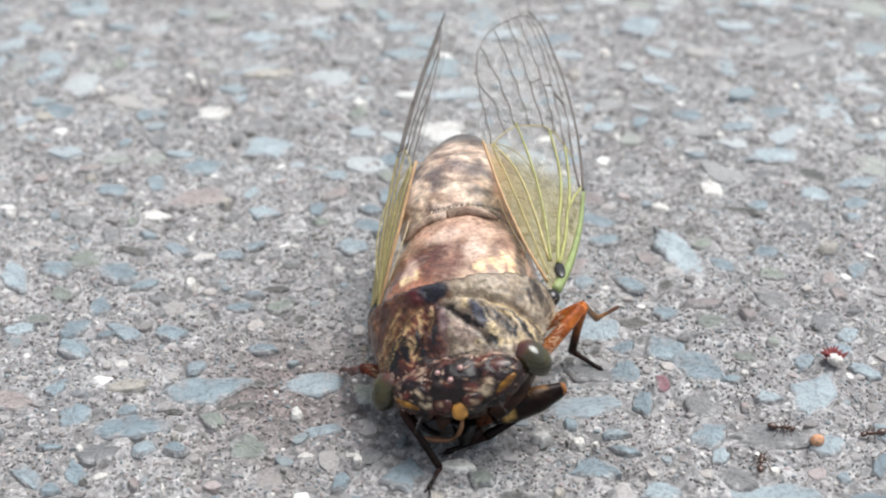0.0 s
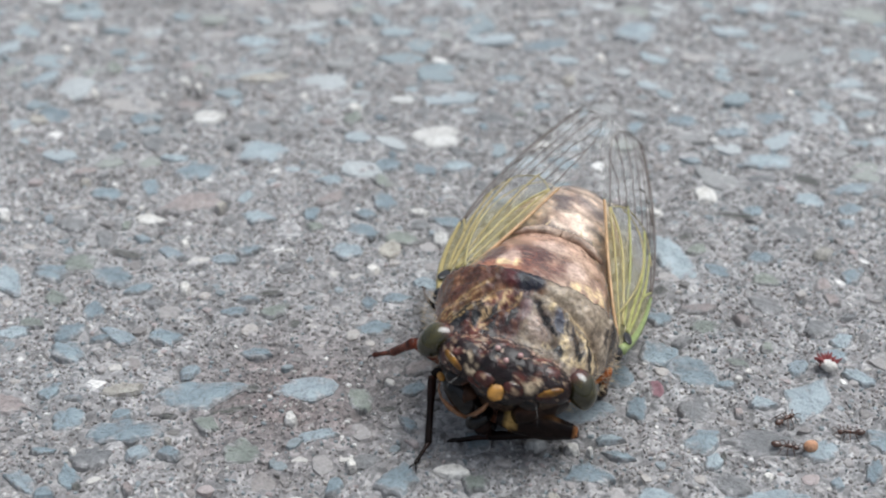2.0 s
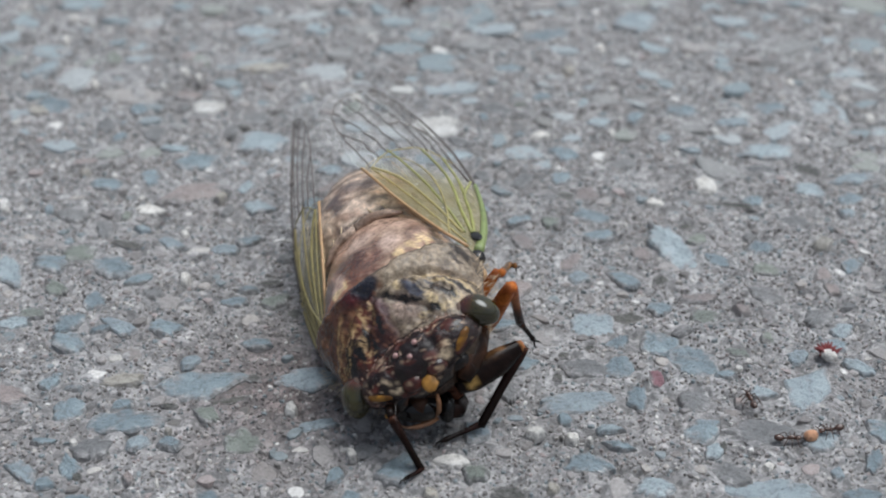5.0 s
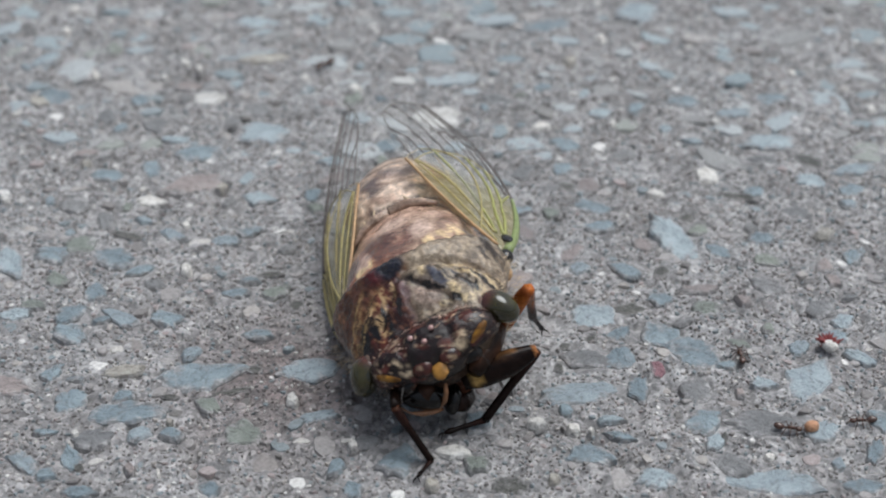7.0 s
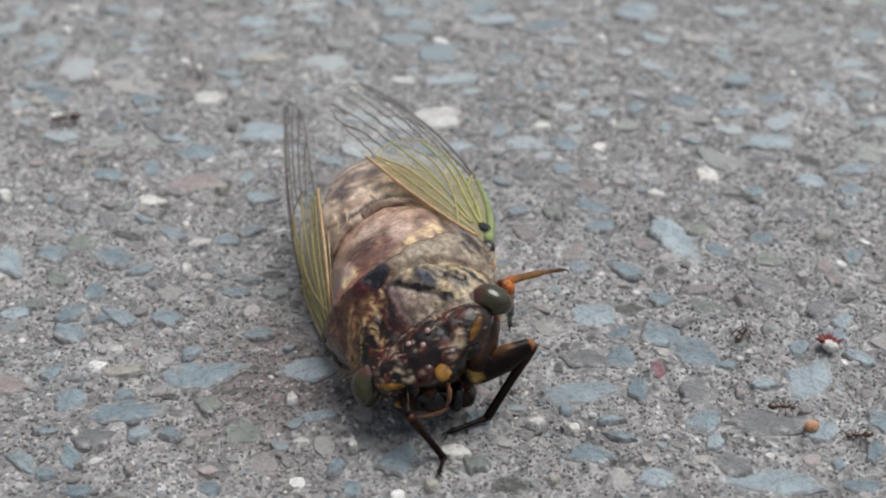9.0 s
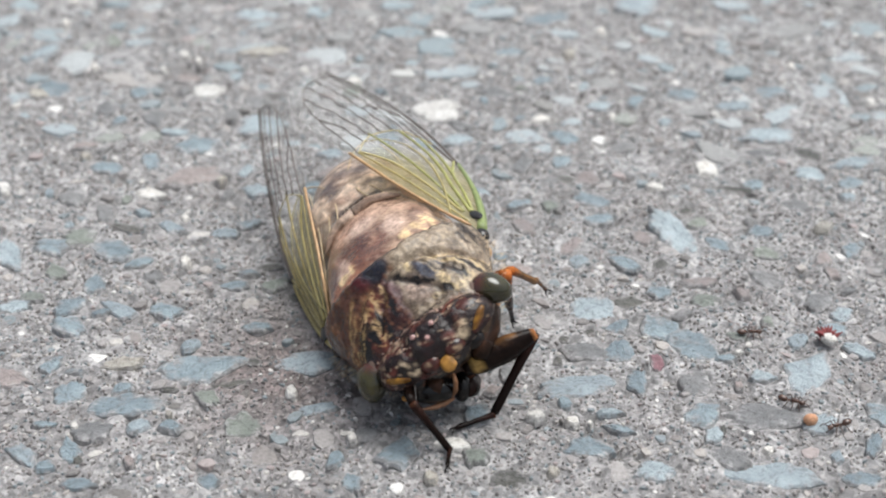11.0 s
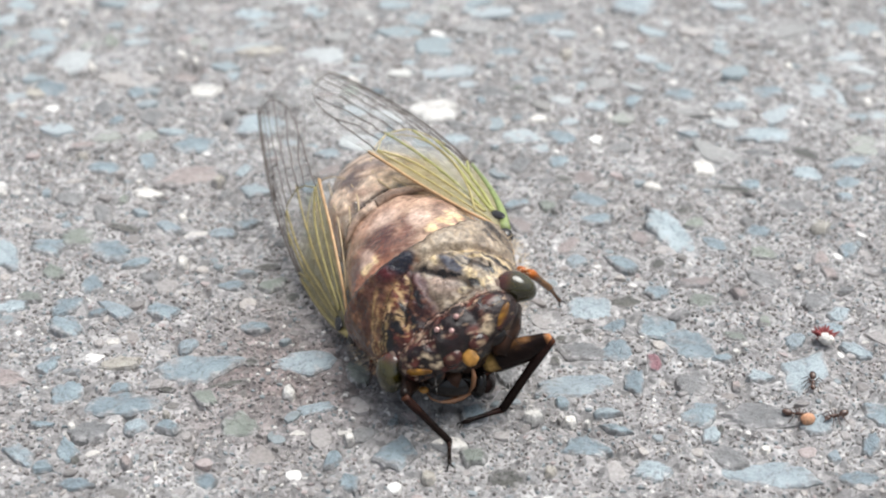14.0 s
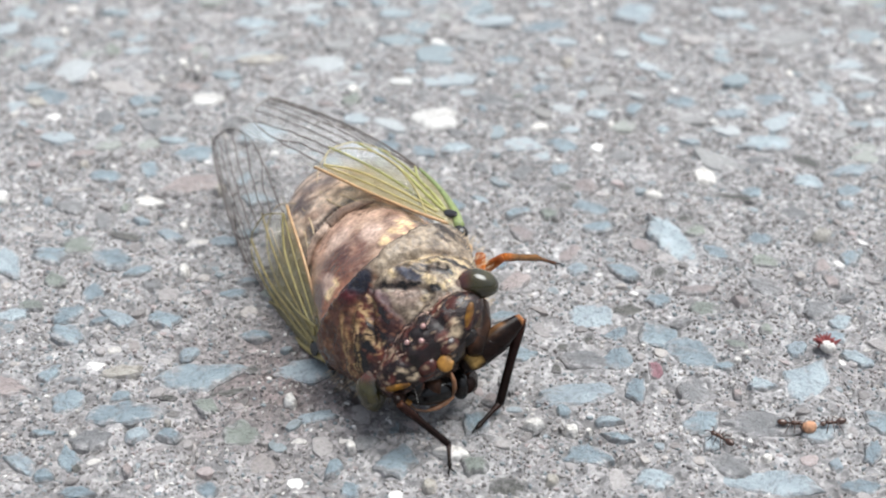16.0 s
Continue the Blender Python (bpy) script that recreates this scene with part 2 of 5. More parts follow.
def tube(points, radii, n=8, bm=None):
    """A round rod along points (mm) with a radius at each."""
    pts = [Vector(p) for p in points]
    rings = []
    side = None
    for i, p in enumerate(pts):
        d = (pts[min(i + 1, len(pts) - 1)] - pts[max(i - 1, 0)]).normalized()
        if side is None:
            side = d.cross(Vector((0, 0, 1)) if abs(d.z) < 0.9 else Vector((1, 0, 0))).normalized()
        side = (side - d * side.dot(d)).normalized()
        up = d.cross(side)
        rings.append([p + radii[i] * (side * math.cos(2 * math.pi * k / n) + up * math.sin(2 * math.pi * k / n)) for k in range(n)])
    return loft(rings)


def blob(centre, radii, rot=(0, 0, 0), seg=24, rings=14, power=1.0):
    bm = bmesh.new()
    bmesh.ops.create_uvsphere(bm, u_segments=seg, v_segments=rings, radius=1)
    e = Euler([radians(a) for a in rot]).to_matrix()
    for v in bm.verts:
        c = Vector([math.copysign(abs(a) ** power, a) for a in v.co]) if power != 1 else v.co
        v.co = (Vector(centre) + e @ Vector([c[i] * radii[i] for i in range(3)])) * MM
    return bm


def lerp_table(table, y):
    if y <= table[0][0]:
        return table[0][1:]
    for a, b in zip(table, table[1:]):
        if y <= b[0]:
            f = (y - a[0]) / (b[0] - a[0])
            f = f * f * (3 - 2 * f) * 0.5 + f * 0.5
            return [u + (v - u) * f for u, v in zip(a[1:], b[1:])]
    return table[-1][1:]


def nz(x, y, z, s, seed=0.0):
    return noise.noise(Vector((x * s + seed, y * s - seed, z * s + 0.37 * seed)))


def step(a, b, x):
    f = max(0.0, min(1.0, (x - a) / (b - a)))
    return f * f * (3 - 2 * f)


def blend(a, b, f):
    return tuple(u + (v - u) * f for u, v in zip(a, b))


def spot(x, y, cx, cy, rx, ry, soft=0.25, turn=0.0):
    c, s = math.cos(radians(turn)), math.sin(radians(turn))
    dx, dy = x - cx, y - cy
    d = math.hypot((c * dx + s * dy) / rx, (-s * dx + c * dy) / ry)
    return 1 - step(1 - soft, 1 + soft, d)


# ---- ground: one sheet, fine near the insect, reaching the horizon ----
LATTICE = np.random.RandomState(4).uniform(-1, 1, (256, 256))


def lattice_noise(x, y, size, seed):
    """Smooth noise from -1 to 1 over the plane, with bumps of that size in mm."""
    u, v = np.asarray(x) / size + 17.3 * seed, np.asarray(y) / size - 9.1 * seed
    i, j = np.floor(u).astype(int), np.floor(v).astype(int)
    f, g = u - i, v - j
    f, g = f * f * (3 - 2 * f), g * g * (3 - 2 * g)
    a, b, c, d = (LATTICE[(j + q) % 256, (i + p) % 256] for p, q in ((0, 0), (1, 0), (0, 1), (1, 1)))
    return (a * (1 - f) + b * f) * (1 - g) + (c * (1 - f) + d * f) * g


def relief(x, y):
    """Height of the worn surface in mm: lumps, grit and pits."""
    h = 0.3 * lattice_noise(x, y, 3.1, 1) + 0.2 * lattice_noise(x, y, 1.3, 2) + 0.16 * lattice_noise(x, y, 0.7, 3) + 0.08 * lattice_noise(x, y, 0.42, 4)
    pit = np.clip((lattice_noise(x, y, 1.9, 5) + 0.4 * lattice_noise(x, y, 0.8, 6) - 0.5) / 0.35, 0, 1)
    return h - 0.55 * pit * pit * (3 - 2 * pit)


ground = tagged(new("ground", bpy.data.meshes.new("ground")), "worn grey asphalt paving with embedded blue-grey and white stone chips", "pavement", kind="structure")


def lay_ground(stones):
    """The sheet itself; it dips under the stones set in it, so that grit laps over their edges."""
    far = np.geomspace(0.8, 60000, 28)
    ax = np.concatenate([-76 - far[::-1], np.arange(-76, 76.1, 0.28), 76 + far])
    ay = np.concatenate([-50 - far[::-1], np.arange(-50, 95.1, 0.28), 95 + far])
    x, y = np.meshgrid(ax, ay)
    fade = np.clip((400 - np.maximum(abs(x), abs(y))) / 300, 0, 1)
    z = relief(x, y) * fade - 0.05
    for px, py, a, b, t in stones:
        c0, c1 = np.searchsorted(ax, (px - a - b, px + a + b))
        r0, r1 = np.searchsorted(ay, (py - a - b, py + a + b))
        dx, dy = x[r0:r1, c0:c1] - px, y[r0:r1, c0:c1] - py
        c, s = math.cos(t), math.sin(t)
        d = np.hypot((c * dx + s * dy) / a, (-s * dx + c * dy) / b)
        k = np.clip((1.02 - d) / 0.3, 0, 1)
        z[r0:r1, c0:c1] = z[r0:r1, c0:c1] * (1 - k) + np.minimum(z[r0:r1, c0:c1], -0.25) * k
    n, m = x.shape
    index = np.arange(n * m).reshape(n, m)
    quads = np.stack([index[:-1, :-1], index[:-1, 1:], index[1:, 1:], index[1:, :-1]], -1).reshape(-1, 4)
    me = ground.data
    me.vertices.add(n * m)
    me.vertices.foreach_set("co", (np.stack([x, y, z], -1) * MM).ravel())
    me.loops.add(quads.size)
    me.loops.foreach_set("vertex_index", quads.ravel())
    me.polygons.add(len(quads))
    me.polygons.foreach_set("loop_start", np.arange(0, quads.size, 4))
    me.polygons.foreach_set("use_smooth", np.ones(len(quads), bool))
    me.update(calc_edges=True)
    me.materials.append(BINDER)


# ---- the cicada ----
cicada = new("cicada")
tagged(cicada, "brown and black mottled cicada with clear green-veined wings on asphalt", "insect")


def body_ring(y, w, top, bot, bow=0.0, n=64, flat=0.9, mid=0.4):
    ring = []
    for k in range(n):
        a = 2 * math.pi * k / n
        c, s = math.cos(a), math.sin(a)
        x = w * math.copysign(abs(c) ** flat, c)
        z = mid + (top - mid if s > 0 else mid - bot) * math.copysign(abs(s) ** flat, s)
        ring.append((x, y + bow * (x / max(w, 0.01)) ** 2, z))
    return ring


INK, SLATE = (0.016, 0.013, 0.012), (0.09, 0.09, 0.105)


GROOVES = ((0.1, -3.1, 3.0, -5.5, 0.38, 0.28), (3.5, -2.9, 5.3, -4.9, 0.34, 0.3), (0.0, -7.4, 0.0, -3.2, 0.16, 0.2), (4.4, -3.2, 6.6, -4.6, 0.2, 0.25))


def groove_depth(ax, y):
    d = 0.0
    for x0, y0, x1, y1, dep, wid in GROOVES:
        f = max(0, min(1, ((ax - x0) * (x1 - x0) + (y - y0) * (y1 - y0)) / ((x1 - x0) ** 2 + (y1 - y0) ** 2)))
        q = math.hypot(ax - x0 - f * (x1 - x0), y - y0 - f * (y1 - y0))
        d += dep * math.exp(-(q / wid) ** 2)
    return d


def rim_edge(x):
    """Where the raised rear rim of the front plate begins: it sweeps forward along the sides."""
    return -2.65 - (0.058 if x < 0 else 0.014) * x * x


def collar_bow(y):
    return 0.2 + 1.9 * step(-7, -1.4, y)


def pronotum():
    table = [(-7.6, 5.4, 1.9, -3.0), (-6.4, 6.2, 2.95, -3.5), (-4.6, 7.0, 4.55, -4.0), (-3.0, 7.5, 5.75, -4.3), (-2.6, 7.7, 6.15, -4.4), (-1.9, 7.95, 6.55, -4.4), (-1.45, 8.0, 6.55, -4.4), (-1.35, 7.9, 6.4, -4.4)]
    rings = []
    for i in range(72):
        y = -7.6 + 6.25 * i / 71
        out = []
        for x, yy, z in body_ring(y, *lerp_table(table, y), bow=collar_bow(y), n=300):
            d = 0.0
            if z > 0:
                d = 0.2 * nz(x, yy, z, 0.8) + 0.12 * nz(x, yy, z, 2.2, 5) - groove_depth(abs(x), y) * step(0.4, -0.2, yy - rim_edge(x)) - 0.4 * math.exp(-((yy - rim_edge(x)) / 0.2) ** 2)
            out.append((x * (1 + d * 0.04) * (1 + 0.09 * min(0.0, z)), yy, z + d * step(0.5, 3, z)))
        rings.append(out)
    ob = part("pronotum", loft(rings), SHELL, cicada, "grooved dark brown and gold mottled front thorax plate")

    def line(x, y, x0, y0, x1, y1, w):
        f = max(0, min(1, ((x - x0) * (x1 - x0) + (y - y0) * (y1 - y0)) / ((x1 - x0) ** 2 + (y1 - y0) ** 2)))
        return 1 - step(0.5, 1.3, math.hypot(x - x0 - f * (x1 - x0), y - y0 - f * (y1 - y0)) / w)

    def curve(x, y, pts, w):
        return max(line(x, y, *a, *b, w) for a, b in zip(pts, pts[1:]))

    def colour(x, y, z):
        ax = abs(x)
        yy = y - collar_bow(y) * min(1, (x / 8.0) ** 2)
        n1, n2, n3, n4 = nz(x, y, z, 0.5, 3), nz(x, y, z, 1.4, 9), nz(x, y, z, 3.6, 12), nz(x, y, z, 6.5, 44)
        wx, wy = x + 0.22 * n2 + 0.16 * n3, y + 0.22 * nz(x, y, z, 1.6, 22) + 0.16 * nz(x, y, z, 3.3, 18)
        # left half: maroon and black, with rust and gold flecks
        dark = blend((0.013, 0.005, 0.005), (0.1, 0.026, 0.018), step(-0.15, 0.4, n1 + 0.4 * n2))
        dark = blend(dark, (0.062, 0.02, 0.017), spot(wx, wy, -0.6, -4.6, 1.2, 1.9, 0.5) * 0.75)
        streak = nz(x * 2.4 + y * 0.9, y * 0.8, z * 0.6, 1.9, 33) + 0.35 * n3
        dark = blend(dark, (0.11, 0.048, 0.027), step(0.14, 0.36, streak) * 0.8)
        dark = blend(dark, (0.36, 0.23, 0.11), step(0.2, 0.3, nz(x * 1.6 + y * 1.5, y * 0.7 - x * 0.4, z * 0.5, 1.7, 63) + 0.25 * n4) * step(0.0, 0.3, n1 + 0.3 * n2) * 0.6)
        dark = blend(dark, (0.42, 0.3, 0.16), max(spot(wx, wy, -2.95, -5.0, 0.6, 0.34, 0.4, 25), spot(wx, wy, -1.85, -3.75, 0.26, 0.75, 0.4, -20), spot(wx, wy, -2.7, -5.95, 0.45, 0.25, 0.4), spot(wx, wy, -3.3, -4.1, 0.22, 0.5, 0.4, -25), spot(wx, wy, -0.9, -3.6, 0.2, 0.5, 0.4)) * step(-0.35, 0.1, n3) * 0.95)
        dark = blend(dark, (0.008, 0.007, 0.008), max(spot(wx, wy, -4.9, -5.2, 0.6, 0.8, 0.3), spot(wx, wy, -3.65, -5.3, 0.34, 0.6, 0.3, 20), spot(wx, wy, -0.85, -4.9, 0.28, 0.9, 0.4, -15), spot(wx, wy, -2.4, -4.7, 0.2, 0.8, 0.4, -20), spot(wx, wy, -2.2, -5.8, 0.35, 0.3, 0.3)))
        # right half: beige, sky sheen painted in, slate hollows, black streaks, cream ridges
        pale = blend((0.24, 0.2, 0.15), (0.12, 0.095, 0.072), step(-0.2, 0.35, n1 + 0.5 * n2))
        pale = blend(pale, (0.3, 0.235, 0.205), spot(wx, wy, 1.55, -4.9, 1.1, 0.95, 0.4, 20) * 0.8)
        cream = max(spot(wx, wy, 3.75, -4.95, 0.42, 0.6, 0.35, 20), spot(wx, wy, 2.65, -5.8, 0.55, 0.3, 0.35), spot(wx, wy, 4.35, -5.75, 0.6, 0.5, 0.35), spot(wx, wy, 3.3, -4.4, 0.2, 0.4, 0.4), spot(wx, wy, 2.1, -3.3, 0.4, 0.35, 0.4), spot(wx, wy, 5.4, -5.3, 0.5, 0.6, 0.4)) * step(-0.4, 0.05, n3 + 0.3 * n4)
        cream = max(cream, curve(wx, wy, [(3.4, -3.25), (4.6, -3.0), (5.5, -3.1), (6.35, -4.1), (6.7, -5.0)], 0.17), curve(wx, wy, [(4.4, -3.45), (5.3, -3.7), (5.9, -4.5)], 0.12))
        pale = blend(pale, (0.5, 0.41, 0.25), cream * 0.9)
        pale = blend(pale, (0.045, 0.05, 0.075), max(spot(wx, wy, 2.85, -3.95, 0.42, 0.95, 0.3, 25), spot(wx, wy, 4.3, -4.0, 0.22, 0.5, 0.3, 40)))
        pale = blend(pale, (0.011, 0.009, 0.009), max(spot(wx, wy, 3.52, -5.72, 0.42, 0.36, 0.25), line(wx, wy, 4.3, -3.95, 5.15, -5.1, 0.3), line(wx, wy, 0.5, -3.3, 2.9, -4.9, 0.18), line(wx, wy, 5.5, -3.6, 6.3, -4.8, 0.17), line(wx, wy, 3.2, -3.5, 3.9, -4.3, 0.12), line(wx, wy, 6.2, -3.0, 6.9, -3.9, 0.12), spot(wx, wy, 5.35, -4.6, 0.2, 0.35, 0.3), spot(wx, wy, 6.5, -2.75, 0.35, 0.3, 0.4)))
        pale = blend(pale, (0.07, 0.05, 0.04), step(0.18, 0.36, n3 + 0.6 * n2) * 0.5)
        c = blend(dark, pale, step(-0.35, 0.55, x + 0.5 * n1 + 0.6 * n2 + 0.2 * n3))
        c = blend(c, (0.26, 0.2, 0.22), spot(wx, wy, 0.1, -4.0, 0.35, 0.8, 0.5) * 0.5)
        c = blend(c, (0.01, 0.008, 0.008), min(0.75, 2.4 * max(0, groove_depth(ax, yy) - 0.22)))
        c = blend(c, (0.02, 0.012, 0.011), curve(wx, wy, [(-2.6, -6.3), (-0.1, -6.6), (2.4, -6.45)], 0.14) * 0.9)
        # raised rear rim: brown, ink-blue middle and pale khaki, both holding painted sky sheen
        at = y - rim_edge(x) + 0.1 * n2
        if at > -0.3:
            rim = blend((0.075, 0.03, 0.019), (0.17, 0.085, 0.045), step(-0.2, 0.4, n2 + 0.4 * n1))
            rim = blend(rim, blend((0.29, 0.245, 0.19), (0.2, 0.16, 0.12), step(-0.2, 0.4, n1 + 0.4 * n2)), step(0.3, 1.5, x + 0.5 * n1))
            rim = blend(rim, (0.08, 0.012, 0.017), spot(x + 0.3 * n2, yy, -2.0, -2.2, 0.9, 0.65, 0.4) * 0.9)
            rim = blend(rim, (0.012, 0.013, 0.024), spot(x + 0.35 * n2, yy + 0.1 * n3, -0.5, -2.15, 1.25, 0.75, 0.3))
            rim = blend(rim, (0.05, 0.04, 0.032), step(0.2, 0.4, n3 + 0.5 * n2) * (0.3 if x > 0 else 0.5))
            rim = blend(rim, (0.03, 0.022, 0.02), max(spot(wx, wy, 7.2, -0.6, 0.4, 0.7, 0.4), spot(wx, wy, 6.7, -1.6, 0.2, 0.5, 0.4)) * 0.9)
            rim = blend(rim, (0.4, 0.28, 0.13), math.exp(-((at - 0.85) / 0.12) ** 2) * step(3.0, 4.2, -x) * 0.8)
            # dark trailing line painted in for the shade under the rim's overhang
            rim = blend(rim, INK, step(-1.62, -1.5, yy) * 0.85)
            c = blend(c, rim, step(-0.1, 0.1, at))
        gold = max(math.exp(-((at + 0.12) / 0.12) ** 2), 0.7 * math.exp(-((at + 0.6) / 0.08) ** 2) * step(2.4, 3.4, ax), 0.8 * math.exp(-((at + 1.05 + 0.15 * n2) / 0.09) ** 2) * step(3.2, 4.4, -x), 0.8 * math.exp(-((at - 0.45 + 0.12 * n2) / 0.07) ** 2) * step(3.6, 4.6, -x))
        c = blend(c, (0.46, 0.33, 0.15), gold * step(1.3, 2.2, ax) * (0.9 if x < 0 else 0.5) * step(-0.5, 0.0, n3))
        if z < 0.6:
            c = blend(c, (0.045, 0.026, 0.018), 0.8 * step(0.6, -0.4, z))
        return c

    marks(ob, colour)


def mesonotum():
    table = [(-2.6, 6.5, 5.0, -4.6), (-1, 6.9, 5.5, -4.9), (1.5, 6.9, 5.85, -5.0), (4, 6.6, 5.85, -5.0), (6.5, 6.2, 5.6, -4.8), (8.8, 5.8, 5.25, -4.5), (10.7, 5.4, 4.95, -4.2), (11.05, 5.3, 4.8, -4.1), (11.5, 5.1, 4.35, -4.0)]
    rings = []
    for i in range(60):
        y = -2.6 + 14.1 * i / 59
        w, top, bot = lerp_table(table, y)
        ring = body_ring(y, w, top, bot, bow=0.9 - 2.4 * step(5, 12, y), n=130)
        rings.append([(x, yy, z + (0.16 * nz(x, yy, z, 0.5, 7) + 0.05 * nz(x, yy, z, 2, 2) if z > 1 else 0)) for x, yy, z in ring])
    ob = part("mesonotum", loft(rings), SMOOTH, cicada, "smooth brown middle thorax plate with cream spots")

    def colour(x, y, z):
        ax = abs(x)
        n1, n2, n3, n4 = nz(x, y, z, 0.45, 13), nz(x, y, z, 1.3, 29), nz(x, y, z, 3.0, 5), nz(x, y, z, 6.0, 51)
        wx, wy = x + 0.4 * n2 + 0.22 * n3, y + 0.5 * n1 + 0.3 * n3
        left = blend((0.3, 0.125, 0.07), (0.1, 0.035, 0.022), step(-0.25, 0.35, n1 + 0.5 * n2))
        # right side made paler: part of this is gloss put into the colour
        right = blend((0.38, 0.27, 0.2), (0.19, 0.105, 0.07), step(-0.1, 0.4, n1 + 0.4 * n2))
        c = blend(left, right, step(-1.8, 2.2, x + 1.2 * n1))
        # pinkish bloom towards the rear, dark lobes in front
        c = blend(c, (0.46, 0.32, 0.25), step(4.6, 7.5, y + 1.5 * n2 + 0.06 * x * x) * 0.65)
        for cx, cy, rx, ry, turn, amount in ((-1.2, 4.2, 1.8, 2.0, 10, 0.9), (1.5, 3.0, 0.8, 1.8, -14, 0.75), (-4.6, 4.2, 0.9, 2.8, 14, 0.8), (4.7, 4.6, 0.7, 2.4, -14, 0.5), (0.4, 1.6, 1.5, 1.0, 0, 0.6)):
            c = blend(c, (0.065, 0.018, 0.012), spot(wx, wy, cx, cy, rx, ry, 0.45, turn) * amount)
        c = blend(c, (0.5, 0.38, 0.32), max(spot(wx, wy, -3.0, 2.6, 0.8, 1.5, 0.35), spot(wx, wy, 2.5, 3.6, 0.8, 1.8, 0.4), spot(wx, wy, -0.2, 6.4, 1.6, 1.2, 0.5)) * 0.75)
        c = blend(c, (0.42, 0.2, 0.085), step(5.0, 6.6, ax) * step(-0.2, 0.3, n2) * (0.8 if x < 0 else 0.4))
        bright = max(spot(wx, wy, 3.2, 1.15, 0.42, 0.65, 0.25), spot(wx, wy, -2.5, 1.5, 0.4, 0.5, 0.3), 0.9 * spot(wx, wy, -3.5, 1.5, 0.45, 0.6, 0.3), 0.8 * spot(wx, wy, 4.1, 1.9, 0.4, 0.5, 0.3))
        bright = max(bright, step(0.0, 0.22, n3 + 0.4 * n2) * spot(wx, wy, 5.5, 2.4, 0.9, 1.9, 0.35, -25))
        c = blend(c, (0.74, 0.58, 0.32), bright * 0.85)
        c = blend(c, INK, spot(ax, y, 6.3 - 0.1 * y, 2.5, 0.3, 3.6, 0.35) * 0.85)
        c = blend(c, (0.06, 0.024, 0.017), step(0.26, 0.4, abs(nz(x, y * 0.6, z, 0.8, 91)) + 0.1 * n3) * 0.3)
        c = blend(c, (0.6, 0.47, 0.38), step(0.26, 0.4, n4 + 0.5 * n2) * 0.15)
        if z < 0:
            c = blend(c, (0.2, 0.12, 0.07), 0.7)
        return c

    marks(ob, colour)


def cross_ridge():
    for s in (-1, 1):
        bm = tube([(0, 9.9, 5.15), (s * 1.6, 10.2, 5.05), (s * 3.1, 9.6, 4.8), (s * 4.3, 8.7, 4.4)], [0.55, 0.5, 0.38, 0.15], 12)
        marks(part("cross_arm", bm, SHELL, cicada, "pale pinkish raised ridge on the thorax"), lambda x, y, z: blend((0.4, 0.31, 0.25), (0.22, 0.15, 0.115), step(-0.2, 0.3, nz(x, y, z, 1.2))))
    # torn pale fringe over the dark gap
    rnd = random.Random(5)
    bm = bmesh.new()
    for i in range(64):
        x = -4.2 + 8.4 * i / 63
        y, z = 11.2 - 0.055 * x * x, 4.95 - 0.07 * x * x
        l = rnd.uniform(0.15, 0.5)
        a = [bm.verts.new(Vector(q) * MM) for q in ((x - 0.1, y, z - 0.1), (x + 0.1, y, z - 0.1), (x + rnd.uniform(-0.15, 0.15), y + l, z + rnd.uniform(0.0, 0.3)), (x, y, z + 0.2))]
        for f in ((0, 1, 2), (1, 3, 2), (3, 0, 2), (0, 3, 1)):
            bm.faces.new([a[k] for k in f])
    part("torn_fringe", bm, FLUFF, cicada, "frayed pale tissue at the waist")


